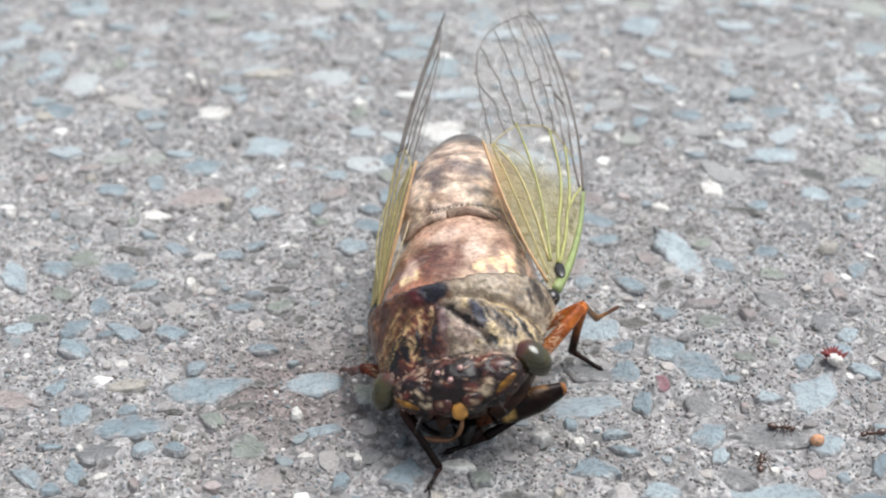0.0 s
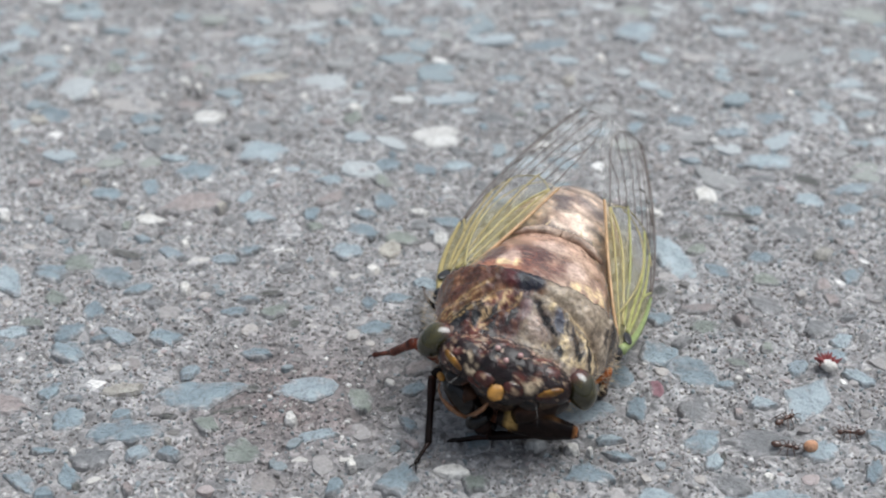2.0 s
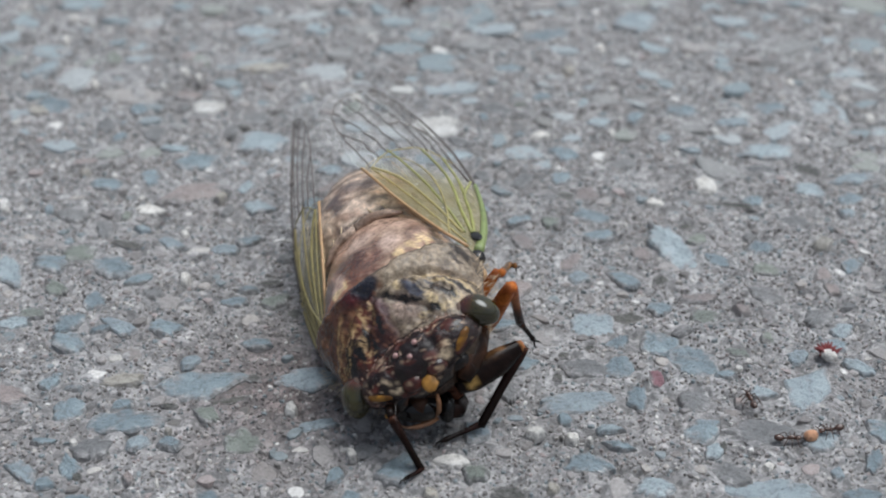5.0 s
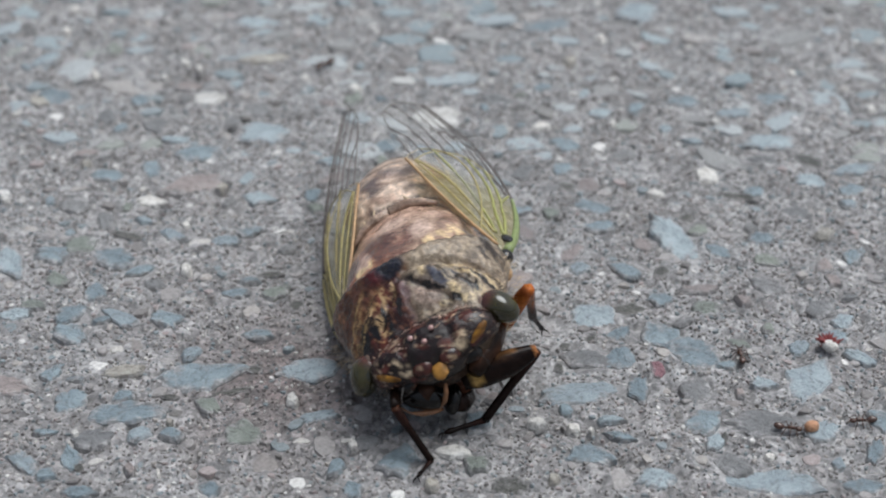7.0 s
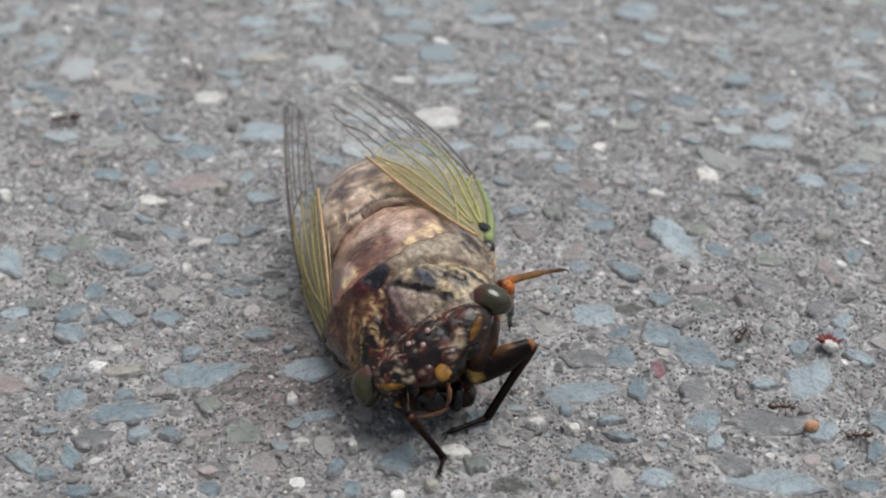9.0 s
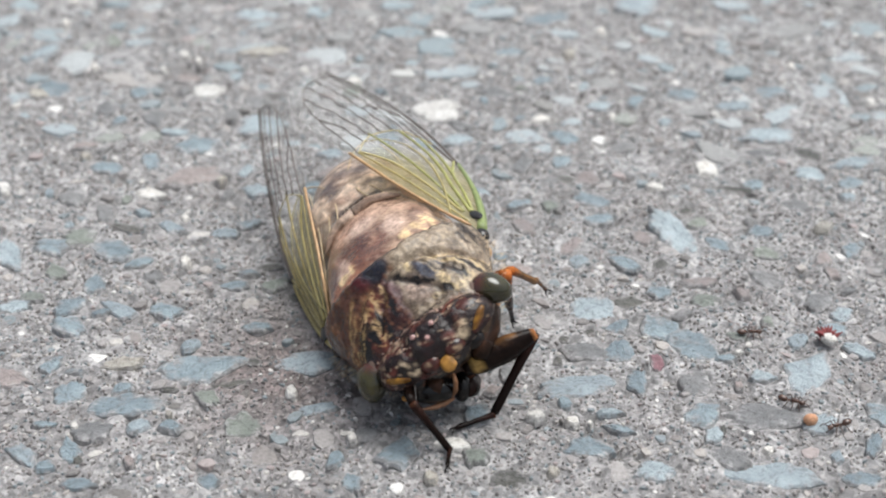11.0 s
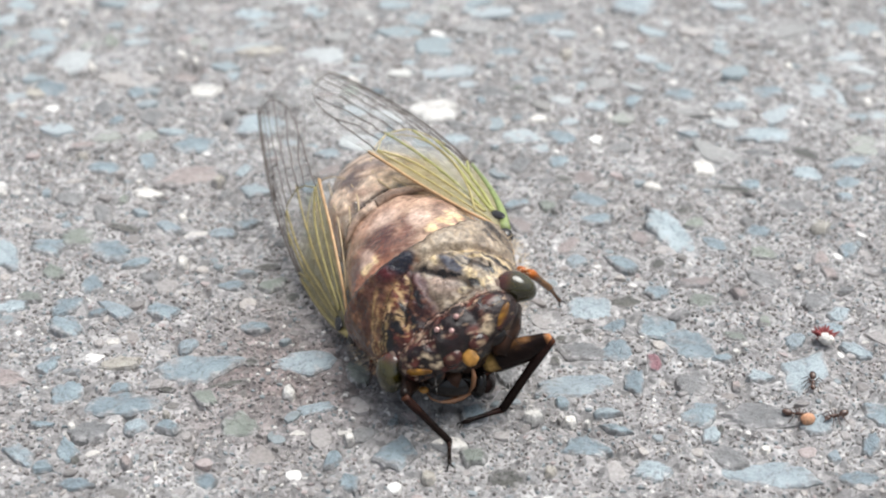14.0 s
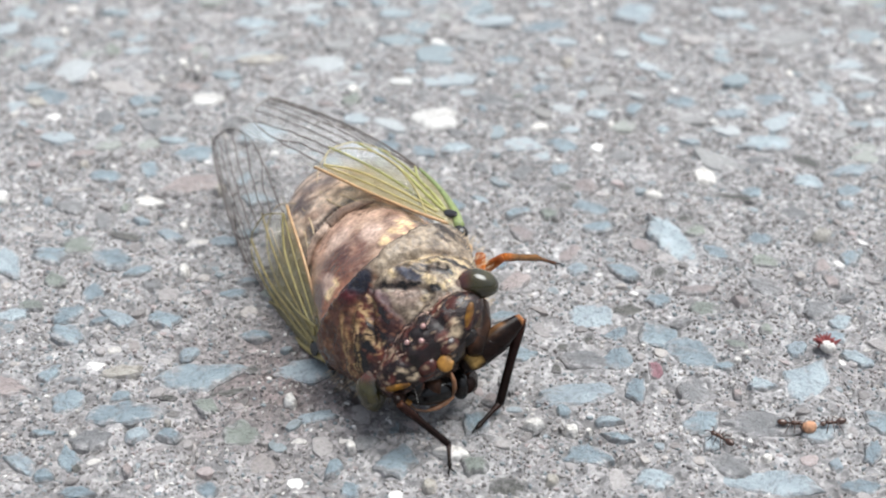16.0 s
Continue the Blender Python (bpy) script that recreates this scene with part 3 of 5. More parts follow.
def abdomen():
    table = [(10.9, 4.9, 4.2, -3.8), (11.7, 5.4, 4.8, -3.9), (12.3, 5.6, 5.1, -3.9), (13.8, 5.9, 5.7, -3.9), (16.2, 5.8, 6.1, -3.6), (19, 5.2, 5.8, -2.8), (21.5, 4.3, 5.1, -1.8), (24, 3.1, 4.1, -0.4), (26, 1.7, 3.0, 0.8), (27, 0.4, 2.2, 1.6)]

    def colour(x, y, z):
        n1, n2 = nz(x, y, z, 0.45, 31), nz(x, y, z, 1.2, 17)
        c = blend((0.66, 0.54, 0.45), (0.38, 0.27, 0.21), step(-0.2, 0.4, n1))
        c = blend(c, (0.22, 0.13, 0.1), step(0.15, 0.45, nz(x * 0.7, y * 2.6, z * 0.7, 1.5, 71)) * 0.45)
        c = blend(c, (0.72, 0.61, 0.51), step(0.0, 0.45, nz(x, y * 1.4, z, 1.9, 17) + 0.3 * n2) * 0.6)
        c = blend(c, SLATE, step(0.12, 0.34, nz(x, y, z, 0.6, 53) + 0.25 * n2) * 0.8)
        c = blend(c, (0.09, 0.05, 0.04), step(0.2, 0.3, abs(nz(x, y * 0.8, z, 0.9, 27)) + 0.12 * n2) * 0.45)
        c = blend(c, (0.11, 0.1, 0.1), step(20.2, 22.5, y + n1))
        c = blend(c, (0.34, 0.16, 0.075), step(3.2, 4.8, abs(x)) * 0.75)
        for cut in (14.2, 16.3, 18.3, 20.2, 22.0):
            c = blend(c, (0.06, 0.035, 0.028), math.exp(-((y - cut - 0.22 - 0.15 * n2) / 0.12) ** 2) * 0.75)
        # near-black front band paints the shade inside the waist gap
        c = blend(c, (0.03, 0.022, 0.02), 1 - step(11.8, 12.1, y + 0.5 * n2 + 0.04 * x * x))
        c = blend(c, (0.13, 0.11, 0.12), spot(abs(x), y, 0.9, 16.2, 1.1, 0.9, 0.5) * 0.7)
        return c

    rings = [body_ring(y, *[v * (0.96 if k == 0 else 1) - (0.16 if k == 1 else 0) for k, v in enumerate(lerp_table(table, y))], n=56) for y in np.linspace(10.9, 27.0, 32)]
    ab = marks(part("abdomen", loft(rings), BELLY, cicada, "pale brown abdomen with dark grey patches"), colour)
    cuts = [11.75, 14.2, 16.3, 18.3, 20.2, 22.0, 23.7, 25.2]
    for a, b in zip(cuts, cuts[1:]):
        rings = []
        for i in range(7):
            y = a + (b - a + 0.25) * i / 6
            w, top, bot = lerp_table(table, y)
            g = 1.0 + 0.03 * i / 6
            lower = 1.0 if i < 6 else 0.97
            rings.append([(x, yy, z) for x, yy, z in body_ring(y, w * g * lower, top * g * lower, bot * 0.96, n=64)])
        marks(part("segment", loft(rings, cap=False), BELLY, ab), colour)
    return ab


def underside():
    rings = [body_ring(y, w, t, b, n=40) for y, w, t, b in ((-6.5, 3.6, 0, -5.0), (-4, 5.4, 0, -6.2), (0, 6.3, 0, -6.7), (5, 6.2, 0, -6.7), (10, 5.4, 0, -5.9), (13, 4.6, 0, -4.8))]
    ob = part("sternum", loft(rings), SHELL, cicada, "brown hairy underside of the thorax")
    marks(ob, lambda x, y, z: blend((0.02, 0.011, 0.009), (0.13, 0.05, 0.028), step(0.0, 0.45, nz(x, y, z, 0.7, 2))))


def head():
    bm = blob((0, -7.3, 0.45), (5.6, 2.35, 2.55), (0, 0, 0), 96, 48, 0.93)
    for v in bm.verts:
        c = v.co / MM
        if c.z > 0:
            d = 0.14 * nz(c.x, c.y, c.z, 1.1, 4) + 0.1 * nz(c.x, c.y, c.z, 2.6, 8) - 0.3 * math.exp(-((abs(c.x) - 2.0) / 0.45) ** 2)
            v.co += Vector((0, -0.4 * d, d)) * MM
        else:
            v.co.z *= 1 - 0.68 * step(1.4, 2.8, abs(c.x))
    hd = part("head", bm, SHELL, cicada, "broad dark head with tan speckles")

    def colour(x, y, z):
        n1, n2 = nz(x, y, z, 0.9, 41), nz(x, y, z, 2.1, 15)
        c = blend((0.011, 0.004, 0.004), (0.095, 0.024, 0.017), step(-0.05, 0.45, n1))
        c = blend(c, (0.44, 0.34, 0.24), step(0.38, 0.5, nz(x, y, z, 3.0, 15) + 0.6 * n1) * 0.75)
        c = blend(c, (0.5, 0.38, 0.33), step(-7.4, -6.6, y) * step(-0.1, 0.15, nz(x, y, z, 2.8, 61)) * 0.8)
        c = blend(c, (0.55, 0.46, 0.33), max(spot(abs(x), z, 2.35, 1.0, 0.55, 0.5, 0.35), 0.8 * spot(abs(x), z, 2.9, 1.7, 0.3, 0.4, 0.4)) * step(-0.25, 0.1, n2))
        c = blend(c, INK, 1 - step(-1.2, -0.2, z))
        c = blend(c, INK, step(0.1, 0.35, -n2 + 0.1) * 0.6)
        return c

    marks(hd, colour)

    def eye_colour(x, y, z):
        s, ax = math.copysign(1, x), abs(x)
        c = blend((0.034, 0.03, 0.006), (0.018, 0.017, 0.004), step(-0.2, 0.4, nz(x, y, z, 0.9, 5)))
        return blend(c, (0.06, 0.018, 0.012), step(0.25, 1.0, (-0.2 if s < 0 else 0.05) + 0.55 * (z - 0.7) + 0.5 * (6.0 - ax) + 0.25 * (y + 6.4)))

    def lobe_colour(x, y, z):
        c = blend((0.013, 0.005, 0.005), (0.065, 0.02, 0.016), step(-0.2, 0.35, nz(x, y, z, 0.9, 8)))
        c = blend(c, (0.38, 0.29, 0.2), step(0.3, 0.42, nz(x, y, z, 2.6, 71) + 0.3 * nz(x, y, z, 0.8, 5)) * 0.6)
        return blend(c, (0.012, 0.008, 0.008), step(0.1, 0.4, nz(x, y, z, 1.7, 28)) * 0.6)

    def plate_colour(x, y, z):
        c = blend((0.26, 0.135, 0.022), (0.14, 0.065, 0.014), step(-0.2, 0.35, nz(x, y, z, 1.6, 3)))
        return blend(c, (0.03, 0.014, 0.01), step(0.2, 0.45, nz(x, y, z, 2.2, 66)) * 0.6)

    for s in (-1, 1):
        ey = blob((s * 5.8, -6.1, 0.7), (1.95, 1.34, 1.32), (0, s * 32, s * -14), 36, 24)
        for v in ey.verts:
            f = 1 + 0.3 * max(-1.0, min(0.6, (abs(v.co.x) / MM - 5.9) / 1.7))
            v.co.y, v.co.z = (-6.1 + (v.co.y / MM + 6.1) * f) * MM, (0.7 + (v.co.z / MM - 0.7) * f) * MM
        marks(part("eye", ey, EYE_SHELL, hd, "glossy olive and maroon compound eye"), eye_colour)
        part("eye_rim", blob((s * 4.8, -5.9, 0.8), (1.0, 0.9, 1.4), (0, s * 20, s * -20), 24, 16), EYE_RIM, hd, "pale dusty rim round the eye")
        marks(part("antennal_plate", blob((s * 4.0, -8.75, 0.85), (1.12, 0.32, 0.48), (28, s * -22, s * 22), 24, 14, 0.9), FACE, hd, "ochre plate beside the eye"), plate_colour)
        part("antenna", tube([(s * 3.1, -9.2, 0.2), (s * 3.3, -9.9, 0.1), (s * 3.7, -10.8, -0.2), (s * 4.0, -11.8, -0.7)], [0.1, 0.05, 0.02, 0.01], 8), BLACK, hd)
        marks(part("brow_lobe", blob((s * 3.6, -7.6, 1.4), (1.75, 1.15, 1.05), (20, s * 16, s * 14), 28, 18), SMOOTH_DARK, hd, "glossy maroon swelling beside the eye"), lobe_colour)
        marks(part("forehead_lobe", blob((s * 1.2, -9.2, 0.5), (1.02, 0.78, 0.78), (-25, s * 12, s * 18), 24, 16), SMOOTH_DARK, hd, "glossy dark swelling beside the ochre spot"), lobe_colour)
        marks(part("cheek", blob((s * 2.9 - 0.5, -8.1, -0.9), (1.1, 0.8, 0.75), (0, s * 14, 0), 20, 14), FACE, hd), lambda x, y, z: blend((0.01, 0.007, 0.006), (0.07, 0.03, 0.018), step(0.25, 0.45, nz(x, y, z, 1.1, 6))))
        cx = part("coxa", tube([(s * 4.6, -4.6, -1.8), (s * 3.6, -6.2, -2.2), (s * 2.5, -7.6, -2.4), (s * 1.9, -8.3, -2.6)], [1.2, 1.25, 0.95, 0.6], 14), LEG, cicada, "dark brown hip of the front leg")
        marks(cx, lambda x, y, z: blend(blend((0.014, 0.009, 0.007), (0.07, 0.035, 0.022), step(0.0, 0.4, nz(x, y, z, 0.9, 6))), (0.24, 0.19, 0.1), spot(abs(x), y, 3.0, -6.9, 0.5, 0.8, 0.4) * 0.7))
    for x, y, z in ((0, -8.85, 2.45), (0.92, -8.3, 2.95), (-0.92, -8.3, 2.95)):
        part("ocellus", blob((x, y, z), (0.25, 0.25, 0.22), (0, 0, 0), 14, 8), OCELLUS, hd, "small pink simple eye")
    # the swollen black face, leaning to one side of the ochre spot
    bm = blob((-2.75, -6.9, -2.8), (2.25, 1.75, 1.2), (0, 38, 0), 48, 40, 0.9)
    for v in bm.verts:
        c = v.co / MM
        v.co += Vector((0, -0.02 * math.sin((c.x + c.z) * 7.0) * step(-7.0, -8.0, c.y) if c.y < -7.0 else 0, 0)) * MM
    marks(part("face_shield", bm, FACE, hd, "glossy black swollen face"), lambda x, y, z: blend((0.006, 0.005, 0.005), (0.022, 0.012, 0.01), step(0.2, 0.5, nz(x, y, z, 0.8, 3))))
    bm = blob((-1, -6.75, -4.75), (0.75, 1.35, 1.35), (0, 38, 0), 32, 24)
    marks(part("face_lobe", bm, FACE, hd, "glossy black lobe beyond the tan face ridge"), lambda x, y, z: (0.008, 0.007, 0.007))
    part("face_ridge", tube([(-0.5, -8.3, -2.2), (-0.8, -8.55, -2.8), (-1.3, -8.45, -3.55), (-2, -8.05, -4.15)], [0.12, 0.2, 0.2, 0.12], 10), RIM, hd, "tan ridge down the face")
    part("lip", tube([(-4.75, -7.75, -1.95), (-4.7, -8.1, -2.55), (-4.25, -8.3, -3.2), (-3.45, -8.25, -3.8), (-2.65, -7.95, -4.25), (-1.95, -7.65, -4.65)], [0.05, 0.07, 0.1, 0.24, 0.26, 0.12], 10), RIM, hd, "tan rim round the black face")
    part("cheek_spot", blob((-4.8, -7.65, -1.7), (0.42, 0.25, 0.3), (0, 50, 0), 16, 10), YELLOW, hd, "ochre spot at the cheek")
    bm = blob((0, -9.85, 0.02), (0.66, 0.34, 0.72), (-38, 0, 0), 24, 16, 0.85)
    for v in bm.verts:
        c = v.co / MM
        v.co.x *= 1 + 0.2 * nz(c.x, c.y, c.z, 1.8, 77)
        v.co.z += 0.1 * nz(c.x, c.y, c.z, 2.2, 12) * MM
    part("face_spot", bm, YELLOW, hd, "ochre spot on the forehead")
    ob = part("beak", tube([(-0.9, -7.2, -4.7), (-0.5, -6.4, -5.8), (0, -5.5, -6.2), (0, -2.5, -6.2), (0, -0.5, -6.1)], [0.9, 0.8, 0.5, 0.4, 0.2], 10), LEG, hd, "dark brown sucking beak")
    marks(ob, lambda x, y, z: (0.018, 0.009, 0.007))


def fuzz():
    """Short pale hairs along the sides of the thorax and behind the eyes."""
    rnd = random.Random(21)
    bm = bmesh.new()
    for i in range(700):
        s = rnd.choice((-1, 1))
        y = rnd.uniform(-6.5, 2.5)
        a = radians(rnd.uniform(-70, 18))
        w = 6.3 + 2.0 * step(-6.5, -1.5, y) - 0.9 * step(-1.2, 0, y)
        p = Vector((s * w * math.cos(a), y, 0.4 + 4.6 * math.sin(a)))
        d = Vector((s * math.cos(a), rnd.uniform(-0.6, 0.6), math.sin(a) + rnd.uniform(-0.3, 0.5))).normalized()
        side = d.cross(Vector((0, 1, 0.3))).normalized() * 0.02
        up = d.cross(side).normalized() * 0.02
        l = rnd.uniform(0.35, 0.95)
        v = [bm.verts.new(q * MM) for q in (p + side, p - side, p + up, p + d * l + Vector((0, 0, -0.1 * l)))]
        for f in ((0, 1, 3), (1, 2, 3), (2, 0, 3)):
            bm.faces.new([v[k] for k in f])
    part("fuzz", bm, V_TAN, cicada, "short pale hairs on the thorax sides")


def crust():
    """Pale dusty grains stuck in the hollows of the head and along the front of the thorax."""
    rnd = random.Random(31)
    bm = bmesh.new()
    for _ in range(90):
        if rnd.random() < 0.6:
            x = rnd.gauss(0, 2.2)
            y = rnd.uniform(-8.9, -6.6)
            z = 0.45 + 2.5 * math.sqrt(max(0.0, 1 - (x / 5.6) ** 2 - ((y + 7.3) / 2.4) ** 2))
        else:
            x = rnd.choice((-1, 1)) * rnd.uniform(2.2, 5.2)
            y = -6.35 + rnd.uniform(-0.25, 0.25)
            z = 0.45 + 2.55 * math.sqrt(1 - (x / 5.75) ** 2)
        if abs(x) > 5:
            continue
        r = rnd.uniform(0.05, 0.15)
        made = bmesh.ops.create_icosphere(bm, subdivisions=1, radius=r * MM)["verts"]
        for v in made:
            v.co = Vector((v.co.x * rnd.uniform(0.9, 1.6), v.co.y * rnd.uniform(0.8, 1.3), v.co.z * 0.6)) + Vector((x, y, z - 0.03)) * MM
    part("dusty_crust", bm, CRUST, cicada, "pale dusty grains on the head")



fuzz()
crust()
pronotum()
mesonotum()
cross_ridge()
belly = abdomen()
underside()
head()


# ---- wings ----
def smooth_line(points, k=6):
    p = [Vector((*q, 0)) for q in points]
    p = [2 * p[0] - p[1]] + p + [2 * p[-1] - p[-2]]
    out = []
    for i in range(1, len(p) - 2):
        for j in range(k):
            t = j / k
            out.append(0.5 * (2 * p[i] + (p[i + 1] - p[i - 1]) * t + (2 * p[i - 1] - 5 * p[i] + 4 * p[i + 1] - p[i + 2]) * t * t + (3 * p[i] - p[i - 1] - 3 * p[i + 1] + p[i + 2]) * t ** 3))
    out.append(p[-2])
    return [(q.x, q.y) for q in out]


class WingFrame:
    """Wing plane on one side: u runs to the tip, v to the inner edge, w away from the body."""

    def __init__(self, side, base, tip, inner, camber, sag):
        s = Vector((side, 1, 1))
        b, t, i = (Vector([a * c for a, c in zip(q, s)]) for q in (base, tip, inner))
        self.base, self.u = b, (t - b).normalized()
        self.v = ((i - b) - self.u * (i - b).dot(self.u)).normalized()
        self.w = self.u.cross(self.v) * -side
        if self.w.z < 0:
            self.w.negate()
        self.camber, self.sag = camber, sag

    def at(self, u, v, lift=0.0):
        w = self.camber * math.sin(math.pi * min(1, max(0, u / 40))) - self.sag * v * v + lift
        return self.u * u + self.v * v + self.w * w


def wing_film(frame_, upper, lower, lo, hi):
    """Film between two edges given as v over u."""
    bm = bmesh.new()
    cols = []
    for i in range(61):
        u = lo + (hi - lo) * i / 60
        a, b = upper(u), lower(u)
        cols.append([bm.verts.new(frame_.at(u, a + (b - a) * j / 14) * MM) for j in range(15)])
    for a, b in zip(cols, cols[1:]):
        for j in range(14):
            bm.faces.new((a[j], a[j + 1], b[j + 1], b[j]))
    return bm


def edge_fn(points):
    pts = smooth_line(points, 8)

    def fn(u):
        for a, b in zip(pts, pts[1:]):
            if a[0] <= u <= b[0]:
                return a[1] + (b[1] - a[1]) * (u - a[0]) / max(1e-6, b[0] - a[0])
        return pts[-1][1] if u > pts[-1][0] else pts[0][1]
    return fn


def wing_shape(points):
    out = []
    for u, v in points:
        v = (v - 3.2 * (u / 47.3) ** 3 - 1.8 * step(1, 6, v) * (u / 47.3) ** 6) * (1.13 if v > 0 else 0.86)
        out.append((0.68 * u if u < 20.3 else 13.8 + 0.93 * (u - 20.3), v))
    return out


COSTA = [(0, -0.2), (5, -2.1), (12, -3.9), (20, -5.1), (28, -5.0), (36, -3.9), (42, -2.1), (45.6, 0.2), (47.3, 2.4)]
INNER = [(0, 0.5), (5, 2.6), (12, 4.6), (20.2, 6.3), (27, 7.9), (33, 8.3), (39, 7.4), (43.5, 5.6), (46.2, 3.6), (47.3, 2.6)]


def vein(fr, points, r0, r1, material, parent, label="", wavy=0.0, seed=0):
    line = smooth_line(wing_shape(points) if parent.name.startswith("forewing") else points, 6)
    pts = [fr.at(u, v + (wavy * math.sin(u * 1.9 + seed) if 0 < i < len(line) - 1 else 0), 0.05) for i, (u, v) in enumerate(line)]
    n = len(pts)
    part("vein", tube(pts, [r0 + (r1 - r0) * i / (n - 1) for i in range(n)], 6), material, parent, label)


def film_tint(wing, fr, reach, base, tip):
    """How hazy the film is: more at the leathery base than past the joints."""
    col = wing.data.color_attributes.new("haze", "FLOAT_COLOR", "POINT")
    for i, v in enumerate(wing.data.vertices):
        u = v.co.dot(fr.u) / MM
        h = base + (tip - base) * step(reach - 5, reach + 3, u)
        col.data[i].color = (h, h, h, 1)


def forewing(side):
    fr = WingFrame(side, (8.0, 2.2, 0.4), (4.8, 44.2, 7.3), (2.0, 18.9, 6.55), 1.4, 0.02)
    wing = part("forewing", wing_film(fr, edge_fn(wing_shape(COSTA)), edge_fn(wing_shape(INNER)), 0, 38.91), FILM, cicada, "long clear forewing with green base and dark tip veins")
    film_tint(wing, fr, 13.4, 0.66, 0.085)
    wing.location = fr.base * MM
    green, edge = (V_GREEN, V_COSTA) if side > 0 else (V_DULL, V_DULL)
    vein(fr, COSTA[:4], 0.5 if side > 0 else 0.32, 0.17, edge, wing, "thick green leading edge" if side > 0 else "olive leading edge")
    vein(fr, COSTA[3:], 0.13, 0.07, V_DARK, wing, "dark leading edge")
    vein(fr, [(46.2, 1.2), (45.0, 3.0), (42.4, 4.8), (38.5, 6.3), (33, 7.1), (27, 6.6), (22.5, 5.8), (20.3, 5.6)], 0.055, 0.06, V_DARK, wing, wavy=0.06, seed=2)
    vein(fr, [(0.8, 0.6), (5, 2.5), (12, 4.55), (20.3, 6.25)], 0.15, 0.14, V_ORANGE, wing, "orange inner vein")
    vein(fr, [(2, 0.5), (8, 2.2), (14, 3.8), (20.2, 5.5)], 0.09, 0.08, V_OLIVE, wing)
    vein(fr, [(4.2, 0.4), (11, 1.7), (17, 3.3), (20.4, 5.4)], 0.14, 0.1, V_OLIVE, wing)
    vein(fr, [(4.4, 0.2), (11, 0.7), (17, 1.5), (22, 2.6), (24.5, 3.4)], 0.13, 0.09, green, wing)
    vein(fr, [(4.6, -0.6), (11, -0.9), (16, -1.4), (21, -1.4), (26, -0.2)], 0.18, 0.11, green, wing)
    vein(fr, [(4.6, -0.9), (10, -1.9), (15, -2.5), (20.5, -4.7)], 0.18, 0.12, green, wing)
    vein(fr, [(15, -2.5), (20, -2.8), (25, -2.5)], 0.15, 0.1, green, wing)
    vein(fr, [(20.4, -4.4), (24, -3.7), (28, -3.4)], 0.1, 0.08, V_DARK, wing)
    tips = (((24, -3.7), (32, -3.1), (40, -1.3), (45.9, 1.6)), ((25, -2.5), (33, -1.4), (40, 0.3), (45.2, 2.7)), ((26, -1.1), (33, 0.3), (39, 1.8), (43.9, 3.8)),
            ((26, 0.6), (32, 1.9), (38, 3.4), (42.0, 5.0)), ((25, 2.0), (31, 3.4), (36, 4.9), (39.0, 6.15)), ((24, 3.4), (29, 4.7), (33, 6.2), (34.8, 6.95)), ((22.5, 4.4), (26, 5.3), (28.6, 6.75)))
    for i, pts in enumerate(tips):
        vein(fr, pts, 0.06, 0.05, V_DARK, wing, wavy=0.12, seed=i)
    joints = [(20.4, -4.5), (24, -3.7), (25, -2.5), (26, -1.1), (26, 0.6), (25, 2.0), (24, 3.4), (22.5, 4.4), (20.4, 5.4)]
    for a, b in zip(joints, joints[1:]):
        vein(fr, [a, b], 0.055, 0.05, V_OLIVE, wing)
    for a, b in (((32, -3.1), (33, -1.4)), ((34, -1.2), (33, 0.3)), ((34, 0.6), (32, 1.9))):
        vein(fr, [a, b], 0.08, 0.08, V_DARK, wing)
    bm = blob((0, 0, 0), (0.5, 1.15, 0.2), (0, 0, side * 10), 18, 12)
    cell = part("basal_cell", bm, BLACK, wing, "black cell at the wing base")
    cell.location = fr.at(2.4, -0.6, 0.15) * MM
    return wing


def hindwing(side):
    fr = WingFrame(side, (6.6, 4.4, 2.3), (4.6, 29, 4.4), (0.9, 20.0, 5.5), 0.5, 0.012)
    out = [(0.84 * u, v) for u, v in [(0, -0.3), (5, -1.4), (10.6, -1.9), (15.4, -1.4), (18.6, 0.0), (19.8, 1.6)]]
    inn = [(0.84 * u, v) for u, v in [(0, 0.4), (3.4, 2.2), (7.3, 4.0), (11.3, 5.0), (15.4, 4.7), (18.6, 3.1), (19.8, 1.8)]]
    wing = part("hindwing", wing_film(fr, edge_fn(out), edge_fn(inn), 0, 16.63), FILM, cicada, "short clear hindwing folded over the abdomen")
    film_tint(wing, fr, 60.0, 0.09, 0.09)
    wing.location = fr.base * MM
    vein(fr, out, 0.09, 0.06, V_OLIVE, wing)
    vein(fr, inn, 0.09, 0.05, V_TAN, wing, "pale inner edge")
    for a in (((1, 0), (7.3, 0.2), (13.8, 0.2), (18.2, 0.6)), ((1, 0.3), (6.5, 1.5), (12, 2.3), (17.8, 2.7)), ((1, 0.5), (5.7, 2.4), (9.7, 3.5), (13.4, 4.3))):
        vein(fr, [(0.84 * u, v) for u, v in a], 0.075, 0.045, V_TAN, wing)
    return wing


WINGS = {s: forewing(s) for s in (1, -1)}
for s in (1, -1):
    hindwing(s)
    part("wing_hinge", blob((s * 7.75, 1.4, 0.3), (0.75, 0.8, 0.7), (0, 0, 0), 18, 12), BLACK, cicada, "black wing joint")
    part("shoulder", blob((s * 7.1, 0.7, -0.7), (0.7, 0.75, 0.7), (0, 0, 0), 16, 10), V_ORANGE, cicada, "orange joint below the wing")


